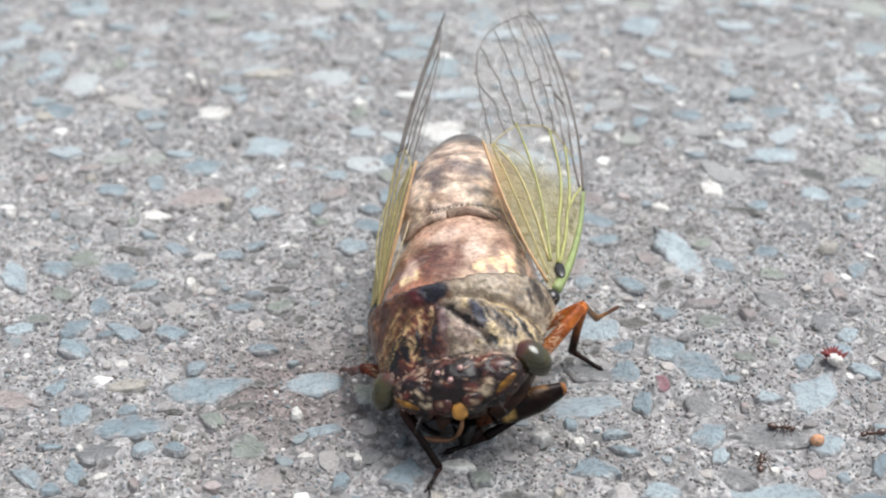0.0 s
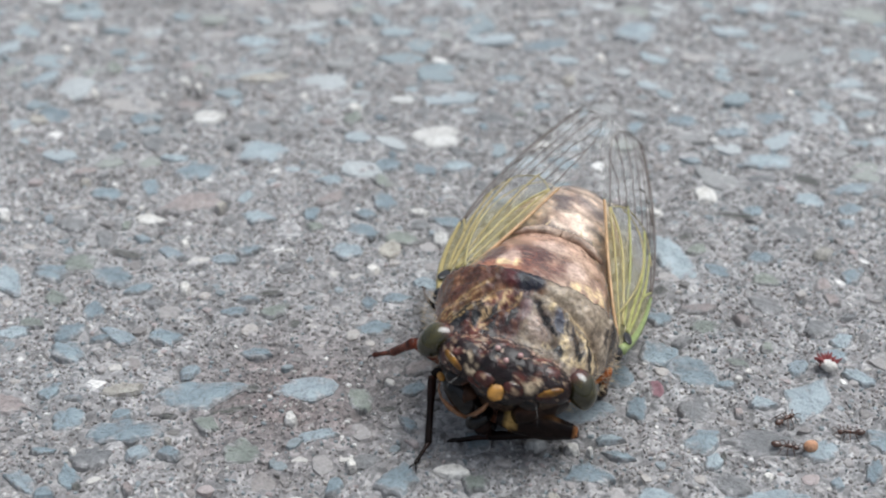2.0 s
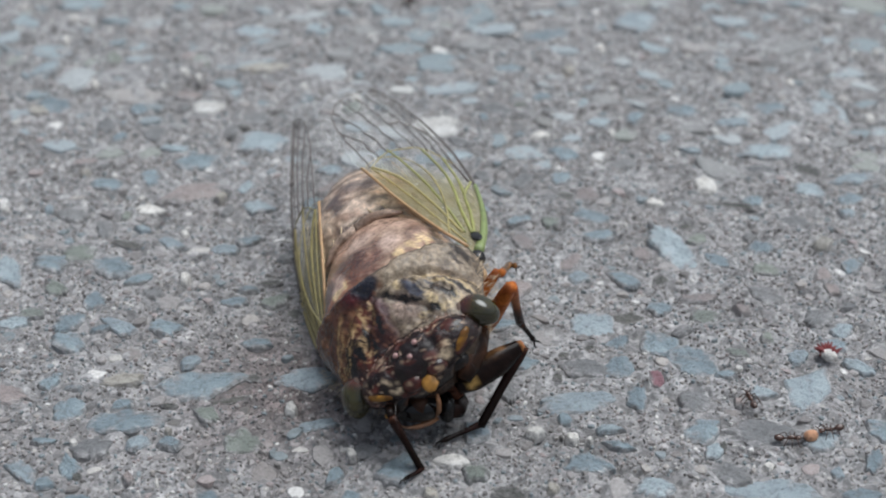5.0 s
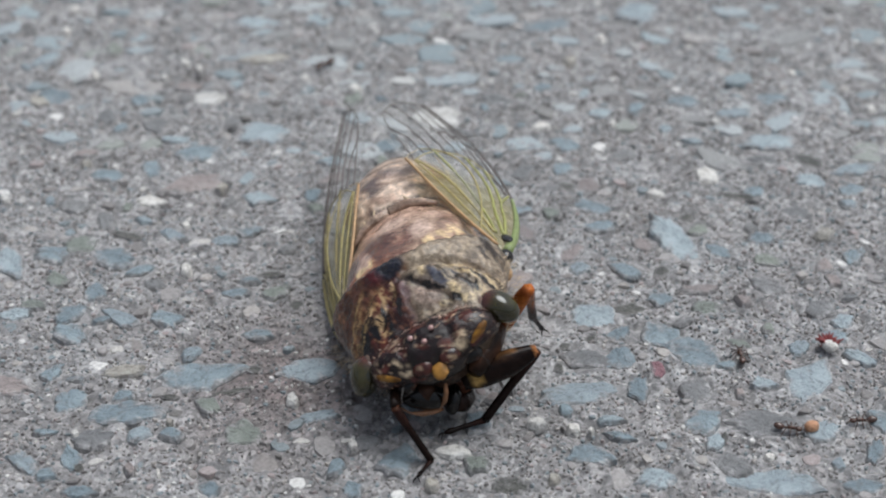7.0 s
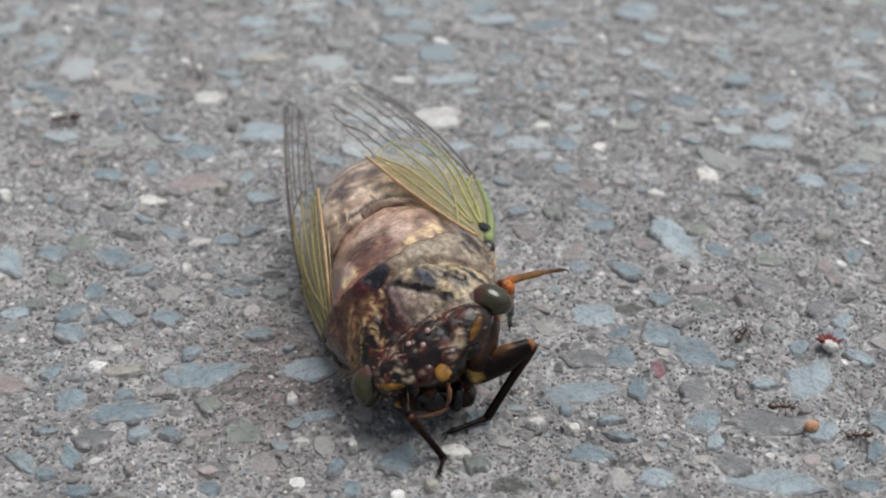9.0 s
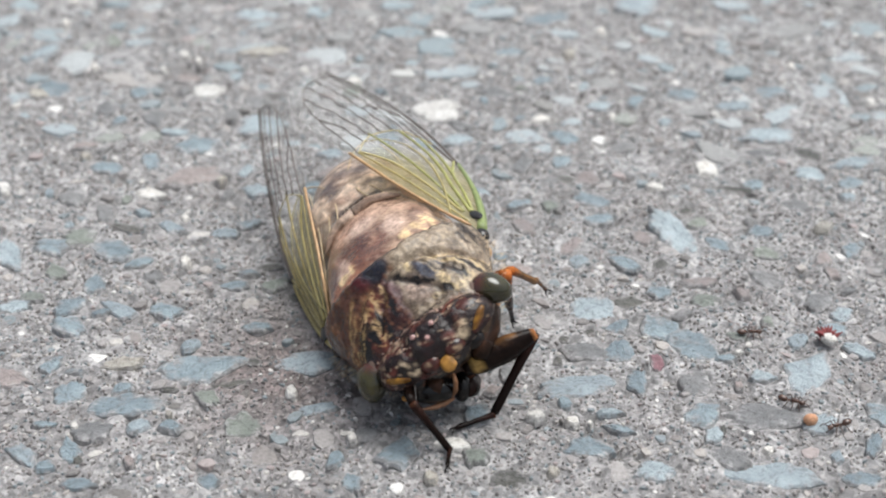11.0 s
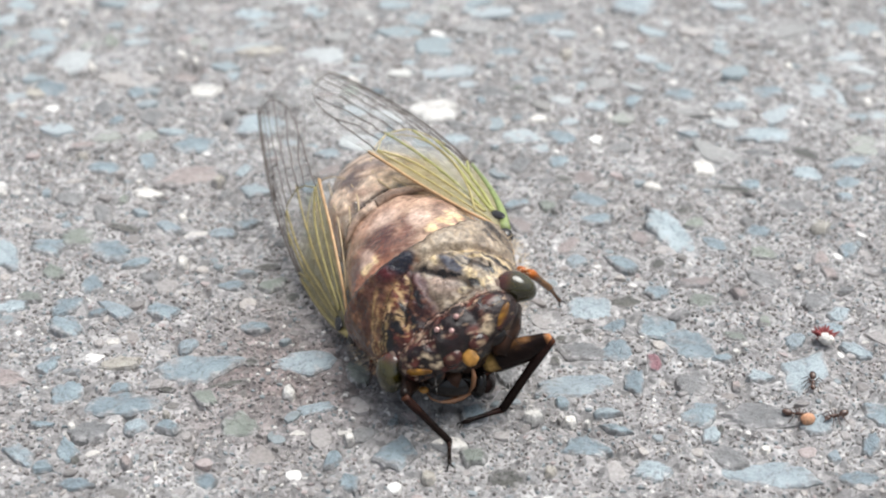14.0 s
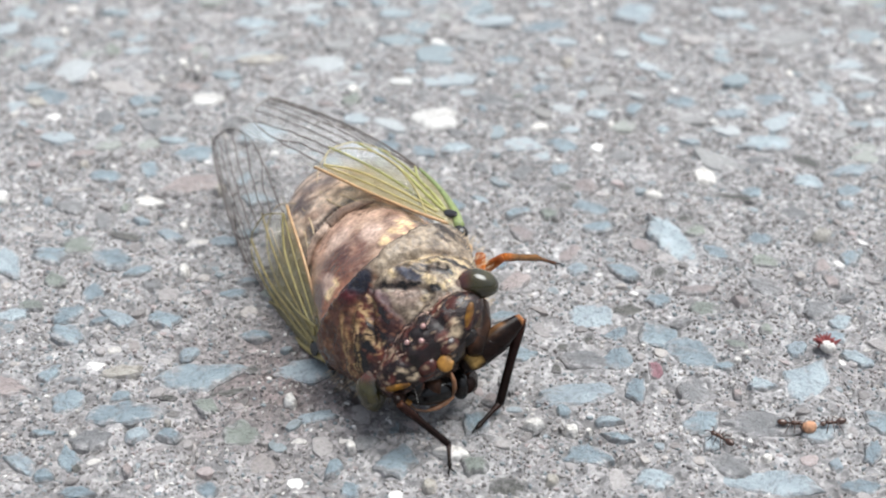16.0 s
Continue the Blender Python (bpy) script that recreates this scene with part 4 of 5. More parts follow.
# ---- legs ----
def limb(name, length, prof, colour, label, flat=1.0):
    """A leg segment along +z from its joint; prof holds (share of the length, radius)."""
    rings = []
    for i in range(15):
        f = i / 14
        (r,) = lerp_table(prof, f)
        rings.append([(flat * r * math.cos(a), r * math.sin(a), f * length) for a in np.linspace(0, 2 * math.pi, 15)[:-1]])
    ob = part(name, loft(rings), LEG, cicada, label)
    return marks(ob, lambda x, y, z: colour(x, y, z / length))


DARKLEG, ORANGELEG, BROWNLEG = (0.01, 0.006, 0.005), (0.46, 0.15, 0.035), (0.024, 0.011, 0.009)


def front_femur_colour(x, y, f):
    c = blend(DARKLEG, (0.3, 0.16, 0.07), step(0.9, 1.1, abs(y)) * step(0.3, 0.9, f) * 0.7)
    c = blend(c, (0.5, 0.34, 0.12), spot(y, f * 6, 0.4, 1.0, 0.9, 0.42, 0.3) * 0.9)
    return blend(c, (0.42, 0.19, 0.075), step(0.93, 1.0, f))


def mid_colour(x, y, f):
    return blend(ORANGELEG, (0.28, 0.08, 0.025), step(-0.1, 0.5, nz(x, y, f * 6, 0.9, 4)))


def dark_colour(x, y, f):
    return blend(blend(BROWNLEG, DARKLEG, step(0.1, 0.7, f)), (0.1, 0.04, 0.02), 0.5 * (1 - step(0.0, 0.06, f)))


LEGS = {}


def red_colour(x, y, f):
    return blend((0.17, 0.05, 0.03), (0.07, 0.022, 0.016), step(-0.2, 0.4, nz(x, y, f * 6, 0.9, 14)))


def grey_colour(x, y, f):
    return blend((0.12, 0.085, 0.07), (0.2, 0.16, 0.14), step(-0.2, 0.4, nz(x, y, f * 6, 0.9, 24)))


def tan_colour(x, y, f):
    return blend((0.2, 0.1, 0.04), (0.085, 0.042, 0.026), step(0.0, 0.7, f))


def leg(key, kind, femur, tibia, tarsus, thin=1.0):
    front, side = kind == "front", key[1]
    thigh = front_femur_colour if key == "FR" else (mid_colour if side == "R" else (red_colour if key == "ML" else dark_colour))
    shin = {"MR": lambda x, y, f: blend(mid_colour(x, y, f), BROWNLEG, step(0.1, 0.8, f)), "HR": lambda x, y, f: blend(mid_colour(x, y, f), (0.19, 0.1, 0.04), step(0.0, 0.3, f)), "ML": red_colour, "HL": grey_colour}.get(key, dark_colour)
    foot = {"HR": tan_colour, "ML": red_colour, "HL": grey_colour}.get(key, dark_colour)
    fem = limb(kind + "_femur", femur, [(0, 0.6 * thin), (0.25, 1.15 * thin), (0.6, 1.25 * thin), (0.9, 0.8 * thin), (1, 0.5 * thin)] if front else [(0, 0.45 * thin), (0.3, 0.72 * thin), (0.8, 0.66 * thin), (1, 0.5 * thin)],
               thigh, "thick dark front thigh" if front else ("orange thigh" if side == "R" else "dark brown thigh"), 0.72)
    tib = limb(kind + "_tibia", tibia, [(0, 0.42 * thin), (0.1, 0.5 * thin), (0.5, 0.38 * thin), (1, 0.4 * thin)], shin, "slender orange-brown shin" if key in ("MR", "HR") else "slender dark brown shin")
    tar = limb(kind + "_tarsus", tarsus, [(0, 0.32 * thin), (0.3, 0.22 * thin), (0.7, 0.2 * thin), (0.85, 0.26 * thin), (1, 0.1)], foot, "thin tan foot with dark claws" if key == "HR" else "thin dark foot with claws")
    for s in (-1, 1):
        part("claw", tube([(0, 0, tarsus * 0.95), (s * 0.25, -0.1, tarsus + 0.25), (s * 0.35, -0.4, tarsus + 0.4)], [0.1, 0.08, 0.02], 6), BLACK, tar)
    LEGS[key] = (fem, tib, tar, femur, tibia)


leg("FR", "front", 6.6, 7.7, 3.7)
leg("FL", "front", 6.6, 5.6, 2.4, 0.78)
leg("MR", "middle", 7.0, 6.5, 3.4)
leg("HR", "hind", 7.0, 5.2, 3.6, 0.8)
leg("ML", "middle", 7.0, 4.0, 3.6)
leg("HL", "hind", 7.0, 3.6, 3.2, 0.45)


# ---- stones set in the ground ----
def chip_outline(rnd, n, a, b, jag):
    """Angular outline of a crushed stone, half sizes a and b."""
    m = rnd.choice((4, 5, 5, 6)) if n > 6 else rnd.choice((3, 4, 5))
    ph = rnd.uniform(0, 6.28)
    corners = []
    for k in range(m):
        t = ph + 2 * math.pi * (k + rnd.uniform(-0.32, 0.32)) / m
        r = rnd.uniform(0.9, 1.28)
        corners.append((r * math.cos(t), r * math.sin(t)))
    out = []
    for k in range(n):
        f = m * k / n
        i, g = int(f) % m, f - int(f)
        (x0, y0), (x1, y1) = corners[i], corners[(i + 1) % m]
        j = 1 + jag * rnd.uniform(-0.6, 0.45)
        px, py = (x0 + (x1 - x0) * g) * j, (y0 + (y1 - y0) * g) * j
        soft = 0.75 + 0.25 / max(0.5, math.hypot(px, py))
        out.append((a * px * soft, b * py * soft))
    return out


SEED = [11]


def stone(kind, x, y, length, width, turn, lift=0.0):
    SEED[0] += 1
    rnd = random.Random(SEED[0])
    big = length > 2.6
    n = 26 if big else 13
    o = chip_outline(rnd, n, length / 2, width / 2, 0.34 if big else 0.24)
    rise = (rnd.uniform(0.1, 0.2) if big else rnd.uniform(0.14, 0.3) * min(1, width)) + (0.16 if kind in ("white", "tan", "orange") else 0)
    rise = (0.02 if kind == "dark" else rise) + lift
    tx, ty = rnd.uniform(-0.07, 0.07), rnd.uniform(-0.07, 0.07)
    bm = bmesh.new()
    rings = []
    for inset, z in ((1.06, -0.6), (1.02, -0.08), (0.9 if big else 0.82, rise * 0.75), (0.68, rise * (1.04 if big else 1.18)), (0.4, rise * (1.06 if big else 1.25))):
        rings.append([bm.verts.new(Vector((px * inset, py * inset, z + tx * px + ty * py + (rnd.uniform(-0.04, 0.04) if z > 0 else 0))) * MM) for px, py in o])
    for a, b in zip(rings, rings[1:]):
        for i in range(n):
            bm.faces.new((a[i], a[(i + 1) % n], b[(i + 1) % n], b[i]))
    bm.faces.new(rings[-1])
    ob = part("stone", bm, STONES[kind], ground)
    rim = ob.data.color_attributes.new("rim", "FLOAT_COLOR", "POINT")
    for i, c in enumerate(rim.data):
        f = (1, 1, 0.75, 0.3, 0)[i // n]
        c.color = (f, f, f, 1)
    for p in ob.data.polygons:
        p.use_smooth = False
    ob.matrix_basis = pose(x * MM, y * MM, 0, 0, 0, turn)
    PLACED.append((x, y, length / 2, width / 2, radians(turn)))
    BEDS.append(PLACED[-1])


PLACED, BEDS = [], []
stone("white", -27.6, 31.6, 3.8, 3.3, -25)
stone("white", -30.2, 6.6, 3.0, 2.3, -15)
stone("pale", -20.0, 23.1, 7.2, 5.6, -9)
stone("white", -31.9, 41.9, 2.4, 1.5, -76)
stone("white", -29.9, 39.7, 2.4, 1.0, -80)
stone("white", -42.5, 38.0, 2.0, 1.1, -74)
stone("white", -33.9, 37.2, 1.7, 1.4, -54)
stone("white", -16.5, 37.3, 1.7, 1.5, -64)
stone("pale", -51.9, 40.8, 2.1, 1.3, -67)
stone("white", -49.0, 51.7, 2.3, 1.0, -75)
stone("tan", -47.7, 30.7, 2.9, 2.3, -30)
stone("tan", -38.7, 14.7, 1.9, 1.4, -63)
stone("pale", -49.9, 43.0, 5.5, 1.9, 63)
stone("pink", -39.6, 17.5, 3.2, 2.1, -9)
stone("blue", -27.0, 17.8, 5.8, 3.4, 27)
stone("pink", -26.3, 10.6, 7.2, 4.2, 40)
stone("tan", -23.1, 9.4, 2.0, 1.4, -75)
stone("pale", -26.8, -0.0, 4.2, 2.3, -40)
stone("white", -25.8, 1.5, 1.4, 1.1, -65)
stone("pale", -21.5, -1.1, 2.9, 2.5, -25)
stone("blue", -36.1, 12.5, 5.0, 2.8, -5)
stone("pale", -40.9, 6.9, 2.0, 1.1, -70)
stone("white", -45.6, 6.9, 2.0, 1.1, -69)
stone("pale", -37.4, 0.3, 1.6, 1.1, -67)
stone("blue", -13.3, 8.2, 2.9, 2.4, -78)
stone("white", -10.1, 34.4, 2.2, 1.9, -80)
stone("tan", -22.4, 43.1, 7.2, 2.8, 16)
stone("green", -41.7, 46.6, 3.7, 2.1, -74)
stone("blue", -46.1, 32.3, 5.0, 3.8, -56)
stone("blue", -35.6, 30.8, 3.2, 2.6, -60)
stone("pale", -24.4, 55.1, 7.6, 3.8, -2)
stone("blue", -20.1, -23.9, 8.8, 4.1, 14)
stone("blue", -26.3, -29.1, 7.0, 3.3, 7)
stone("pale", -11.2, -23.1, 5.7, 3.5, -2)
stone("pale", -10.0, -29.5, 3.2, 2.1, 26)
stone("white", -12.4, -27.5, 2.2, 1.1, -83)
stone("pale", -29.4, -14.8, 5.2, 1.9, -35)
stone("blue", -25.2, -14.8, 3.2, 2.7, -22)
stone("blue", -32.2, -4.4, 5.3, 3.3, -45)
stone("blue", -38.2, -3.9, 4.1, 3.0, -19)
stone("pale", -42.0, -5.4, 6.4, 2.7, -69)
stone("blue", -33.3, -17.5, 3.8, 3.0, -27)
stone("green", -16.2, -31.8, 3.8, 3.2, -65)
stone("green", -19.8, -28.0, 2.9, 2.3, -13)
stone("blue", -29.7, -35.0, 3.0, 2.2, -62)
stone("pale", -33.4, -35.7, 3.5, 2.2, -45)
stone("tan", -27.8, -23.5, 4.4, 1.7, 14)
stone("blue", -32.7, -10.5, 4.0, 2.1, -74)
stone("blue", -19.2, -10.9, 3.2, 1.9, -4)
stone("green", -38.0, -12.9, 2.7, 1.8, -12)
stone("white", -24.6, -6.9, 2.1, 1.3, -76)
stone("white", -7.0, -33.6, 1.4, 1.0, -84)
stone("white", -29.9, -32.2, 1.4, 0.7, -73)
stone("pink", -24.7, -36.4, 1.8, 0.9, -76)
stone("white", -22.3, -37.1, 1.1, 0.4, -79)
stone("blue", -22.2, -32.1, 2.5, 2.1, -32)
stone("tan", -22.4, -30.6, 1.1, 0.7, -73)
stone("white", -17.0, -34.3, 0.6, 0.5, -51)
stone("blue", -6.7, -38.8, 2.7, 1.8, -85)
stone("tan", -0.5, -38.4, 1.9, 1.3, -90)
stone("blue", -3.3, -35.3, 4.3, 4.1, -14)
stone("white", 1.1, -34.3, 3.2, 1.8, 0)
stone("blue", -32.5, -31.8, 2.8, 1.0, -2)
stone("blue", -28.2, -39.1, 2.7, 1.3, -4)
stone("blue", -18.0, -38.8, 2.3, 1.9, -23)
stone("white", -0.3, 26.4, 6.1, 5.8, 2)
stone("tan", -4.8, 0.7, 3.8, 2.3, -87)
stone("white", -6.4, -3.3, 1.9, 1.7, -81)
stone("white", -2.0, 8.0, 2.4, 1.7, -0)
stone("blue", -5.6, 19.5, 3.8, 3.3, -4)
stone("white", 0.3, 2.8, 3.0, 2.3, 90)
stone("green", -3.8, 3.1, 3.9, 3.0, -1)
stone("pale", -11.7, 15.8, 3.8, 2.1, -1)
stone("green", -12.8, 5.2, 2.1, 1.9, -13)
stone("pale", 26.8, 59.3, 7.4, 6.3, 60)
stone("blue", 14.5, 54.3, 8.2, 3.8, 37)
stone("white", 29.1, 12.5, 3.4, 2.7, 63)
stone("pale", 37.8, 20.8, 6.6, 5.4, 34)
stone("pale", 23.9, -0.6, 9.8, 3.7, -70)
stone("pale", 34.5, 28.0, 6.0, 2.1, 2)
stone("blue", 39.9, 31.9, 4.2, 3.0, 14)
stone("pale", 40.3, 11.5, 3.6, 3.1, -34)
stone("pale", 45.5, 14.1, 7.6, 2.1, 18)
stone("blue", 44.1, 9.6, 3.4, 2.7, 39)
stone("tan", 39.2, 0.2, 2.6, 1.9, 58)
stone("blue", 32.5, -0.4, 3.0, 2.5, 31)
stone("white", 23.0, 8.3, 2.2, 1.7, 11)
stone("white", 20.2, 25.0, 2.3, 0.9, 83)
stone("white", 32.1, 25.4, 1.8, 1.3, 71)
stone("dark", 13.8, 10.2, 2.4, 2.0, 9)
stone("tan", 16.6, 42.8, 2.4, 2.1, 71)
stone("white", 21.2, 49.6, 2.2, 1.2, 82)
stone("pink", 25.2, 39.4, 2.0, 1.3, 79)
stone("white", 43.8, 38.9, 2.1, 1.0, 75)
stone("white", 51.1, 28.9, 2.2, 1.3, 68)
stone("pale", 43.1, 6.6, 2.5, 1.8, 19)
stone("white", 11.9, 24.3, 2.6, 2.0, 6)
stone("blue", 9.1, 43.3, 4.3, 2.8, 2)
stone("dark", 40.9, 16.1, 3.9, 2.6, -44)
stone("pale", 14.3, -14.6, 4.8, 4.0, 13)
stone("pale", 13.7, -6.3, 2.5, 2.2, 19)
stone("blue", 20.0, -17.4, 5.9, 3.9, -21)
stone("blue", 22.9, -20.5, 4.8, 4.3, -33)
stone("blue", 16.0, -21.3, 3.5, 2.9, 66)
stone("purple", 19.3, -23.0, 2.8, 1.4, -89)
stone("pale", 12.3, -26.3, 7.5, 3.4, 11)
stone("blue", 22.4, -30.2, 4.3, 3.1, 49)
stone("pale", 22.7, -32.9, 2.7, 1.5, 62)
stone("pale", 32.5, -24.2, 6.3, 3.8, 61)
stone("grey", 27.8, -30.5, 7.1, 3.7, 4)
stone("blue", 12.3, -34.6, 3.7, 2.5, 5)
stone("pale", 17.5, -37.4, 3.9, 2.7, 7)
stone("pale", 27.0, -38.0, 9.2, 3.0, -5)
stone("white", 11.2, -31.5, 1.4, 1.3, 49)
stone("white", 12.6, -31.7, 0.9, 0.7, 74)
stone("white", 26.7, -35.1, 1.2, 1.0, 46)
stone("white", 26.7, -21.7, 1.1, 0.8, 67)
stone("white", 27.7, -20.7, 1.0, 0.8, 34)
stone("pale", 37.5, -20.9, 2.9, 1.8, -30)
stone("pink", 37.9, -5.7, 2.6, 1.9, 62)
stone("blue", 41.0, -4.1, 2.9, 2.1, 59)
stone("blue", 21.0, -11.8, 2.7, 2.2, -70)
stone("green", 25.1, -13.2, 2.7, 2.0, 13)
stone("dark", 17.9, -13.5, 3.0, 2.4, 14)
stone("pink", 25.0, -10.0, 3.8, 2.0, 3)
stone("pink", 25.9, -26.3, 1.6, 1.0, 75)
stone("white", 8.2, -30.6, 1.9, 1.2, 2)
stone("pale", 14.6, -30.2, 2.4, 1.2, 2)
stone("blue", 15.1, -32.1, 2.8, 1.0, -13)
stone("tan", 9.1, -37.7, 1.5, 1.2, 80)
stone("dark", 21.7, -6.8, 2.3, 1.9, 64)
stone("blue", 33.6, -38.4, 3.6, 2.0, 6)
stone("blue", 35.6, -34.2, 3.0, 1.6, 70)
# from here: near-black flush patches painting the shade in gaps and recesses
stone("dark", 11.4, -19.4, 1.3, 1.2, 20)
stone("dark", 13.8, -18.3, 1.2, 1.0, 27)
stone("dark", 10.6, -22.6, 1.3, 1.0, 81)
stone("dark", -17.6, -26.1, 4.4, 0.9, 26)
stone("dark", -23.0, -26.9, 1.9, 0.9, -3)
stone("dark", -16.2, -23.0, 1.8, 1.2, -4)
stone("dark", -13.4, -12.8, 1.9, 1.6, -75)
stone("dark", -28.8, -36.2, 1.2, 0.8, -67)
stone("dark", 5.7, -38.5, 3.1, 2.4, 4)
stone("dark", 27.4, -28.8, 1.3, 0.6, 4)
stone("dark", 23.7, -32.2, 1.5, 0.6, 79)
stone("dark", -31.3, -0.1, 3.8, 1.4, -22)
stone("dark", 31.4, 8.1, 5.3, 1.5, -12)
stone("dark", 25.6, 3.5, 2.1, 1.7, 66)
stone("dark", -16.3, -7.4, 2.7, 1.0, -1)
stone("dark", -4.2, -25.9, 1.9, 1.1, -1)


def chips():
    """The chips between: a few hundred single ones beside the insect, the rest joined."""
    rnd = random.Random(77)
    cell, grid, beds = 2.0, {}, {}
    for bed in PLACED:
        for i in range(int((bed[0] - 6) // 6), int((bed[0] + 6) // 6) + 1):
            for j in range(int((bed[1] - 6) // 6), int((bed[1] + 6) // 6) + 1):
                beds.setdefault((i, j), []).append(bed)

    def free(x, y, r):
        cx, cy = int(x // cell), int(y // cell)
        for i in range(cx - 3, cx + 4):
            for j in range(cy - 3, cy + 4):
                for (px, py, pr) in grid.get((i, j), ()):
                    if (px - x) ** 2 + (py - y) ** 2 < ((pr + r) * 0.86) ** 2:
                        return False
        for px, py, a, b, t in beds.get((int(x // 6), int(y // 6)), ()):
            dx, dy = x - px, y - py
            c, s = math.cos(t), math.sin(t)
            if ((c * dx + s * dy) / (a + r * 0.55)) ** 2 + ((-s * dx + c * dy) / (b + r * 0.55)) ** 2 < 1:
                return False
        return True

    verts, faces = [], []

    def add(x, y, r, tall, slab=False):
        n = 14 if slab else (8 if r > 0.45 else 6)
        q = rnd.uniform(0.5, 0.95) if slab else rnd.uniform(0.55, 1.0)
        o = chip_outline(rnd, n, r, r * q, 0.2)
        t = rnd.gauss(0, 0.5) if slab else rnd.uniform(0, 6.28)
        c, s = math.cos(t), math.sin(t)
        tx, ty = rnd.uniform(-0.12, 0.12), rnd.uniform(-0.12, 0.12)
        base = len(verts)
        up = float(relief(x, y)) - 0.08
        for inset, z in ((1.05, -0.35), (0.95, tall * 0.6), (0.68, tall)):
            for px, py in o:
                px, py = px * inset, py * inset
                verts.append(((x + c * px - s * py) * MM, (y + s * px + c * py) * MM, (z + up + tx * px + ty * py) * MM))
        for k in range(2):
            for i in range(n):
                j = (i + 1) % n
                faces.append((base + k * n + i, base + k * n + j, base + (k + 1) * n + j, base + (k + 1) * n + i))
        faces.append(tuple(base + 2 * n + i for i in range(n)))

    def scatter(count, lo, hi, power, low, high):
        for _ in range(count):
            r = lo + (hi - lo) * rnd.random() ** power
            y = rnd.uniform(-52, 97)
            half = 48 + max(0, y + 40) * 0.32
            x = rnd.uniform(-half, half)
            if not free(x, y, r):
                continue
            grid.setdefault((int(x // cell), int(y // cell)), []).append((x, y, r))
            add(x, y, r, rnd.uniform(low, high) * (0.5 + min(1, r)))

    kinds = ["blue", "grey", "blue", "blue", "green", "pale", "grey", "pink", "pale", "blue"]
    tries = 0
    made = 0
    while made < 140 and tries < 4000:
        tries += 1
        x, y, r = rnd.uniform(-40, 40), rnd.uniform(-38, 36), rnd.uniform(1.0, 2.2)
        if free(x, y, r):
            grid.setdefault((int(x // cell), int(y // cell)), []).append((x, y, r))
            kind = rnd.choice(kinds)
            stone(kind, x, y, 2 * r, 2 * r * rnd.uniform(0.5, 0.8), rnd.uniform(-90, 90))
            PLACED.pop()
            made += 1
    for _ in range(1000):
        y, r = rnd.uniform(14, 97), 1.2 + 3.0 * rnd.random() ** 1.6
        x = rnd.uniform(-68, 68)
        if free(x, y, r * 0.9):
            grid.setdefault((int(x // cell), int(y // cell)), []).append((x, y, r * 0.8))
            add(x, y, r, rnd.uniform(0.05, 0.14), True)
    slabs = len(faces)
    scatter(600, 0.8, 1.8, 2.0, 0.03, 0.14)
    scatter(5000, 0.3, 0.8, 2.4, 0.06, 0.26)
    scatter(130000, 0.1, 0.3, 1.5, 0.14, 0.36)
    me = bpy.data.meshes.new("gravel")
    me.from_pydata(verts, [], faces)
    me.materials.append(CHIPS)
    me.materials.append(SLABS)
    me.polygons.foreach_set("material_index", [1] * slabs + [0] * (len(faces) - slabs))
    ob = new("gravel", me)
    ob.parent = ground
    tagged(ob, "small mixed stone chips and grit set in the binder", kind="stuff")


chips()
lay_ground(BEDS)


# ---- small things on the ground ----
def ant(name_label, size):
    """Small ant, head towards +x, feet at z = 0."""
    a = new("ant")
    tagged(a, name_label, "insect", "foraging ants")
    k = size / 2.6

    def q(*p):
        return tuple(c * k for c in p)
    part("head", blob(q(1.05, 0, 0.42), q(0.32, 0.27, 0.24), (0, 12, 0), 14, 9), ANT, a)
    part("thorax", blob(q(0.42, 0, 0.48), q(0.42, 0.2, 0.22), (0, -6, 0), 14, 9), ANT, a)
    part("waist", blob(q(-0.1, 0, 0.42), q(0.14, 0.1, 0.13), (0, 0, 0), 10, 7), ANT, a)
    part("gaster", blob(q(-0.68, 0, 0.46), q(0.5, 0.34, 0.32), (0, 8, 0), 16, 10), ANT, a)
    for s in (-1, 1):
        part("antenna", tube([q(1.25, s * 0.12, 0.5), q(1.5, s * 0.38, 0.72), q(1.85, s * 0.5, 0.4)], [0.05 * k, 0.04 * k, 0.04 * k], 5), ANT, a)
        for x, reach, back in ((0.6, 0.75, 0.45), (0.4, 0.85, -0.1), (0.22, 0.85, -0.75)):
            part("leg", tube([q(x, s * 0.12, 0.38), q(x + back * 0.4, s * 0.5, 0.68), q(x + back * 0.8, s * reach, 0.25), q(x + back, s * (reach + 0.15), 0.02)], [0.06 * k, 0.055 * k, 0.04 * k, 0.03 * k], 5), ANT, a)
    return a


ants = {"FAR": ant("dark brown ant running over the asphalt", 3.4)}
ants["LEFT"] = ant("small dark brown ant beside an orange crumb", 2.4)
ants["RIGHT"] = copy_thing(ants["LEFT"], Matrix())
ants["ROVING"] = tagged(copy_thing(ants["LEFT"], Matrix()), "small dark brown ant wandering over the asphalt")


def lumpy(centre, radii, seed, amount=0.18, seg=20):
    bm = blob((0, 0, 0), radii, (0, 0, 0), seg, seg * 2 // 3)
    for v in bm.verts:
        c = v.co / MM
        v.co *= 1 + amount * nz(c.x, c.y, c.z, 1.1, seed) + 0.5 * amount * nz(c.x, c.y, c.z, 2.7, seed + 3)
        v.co += Vector(centre) * MM
    return bm


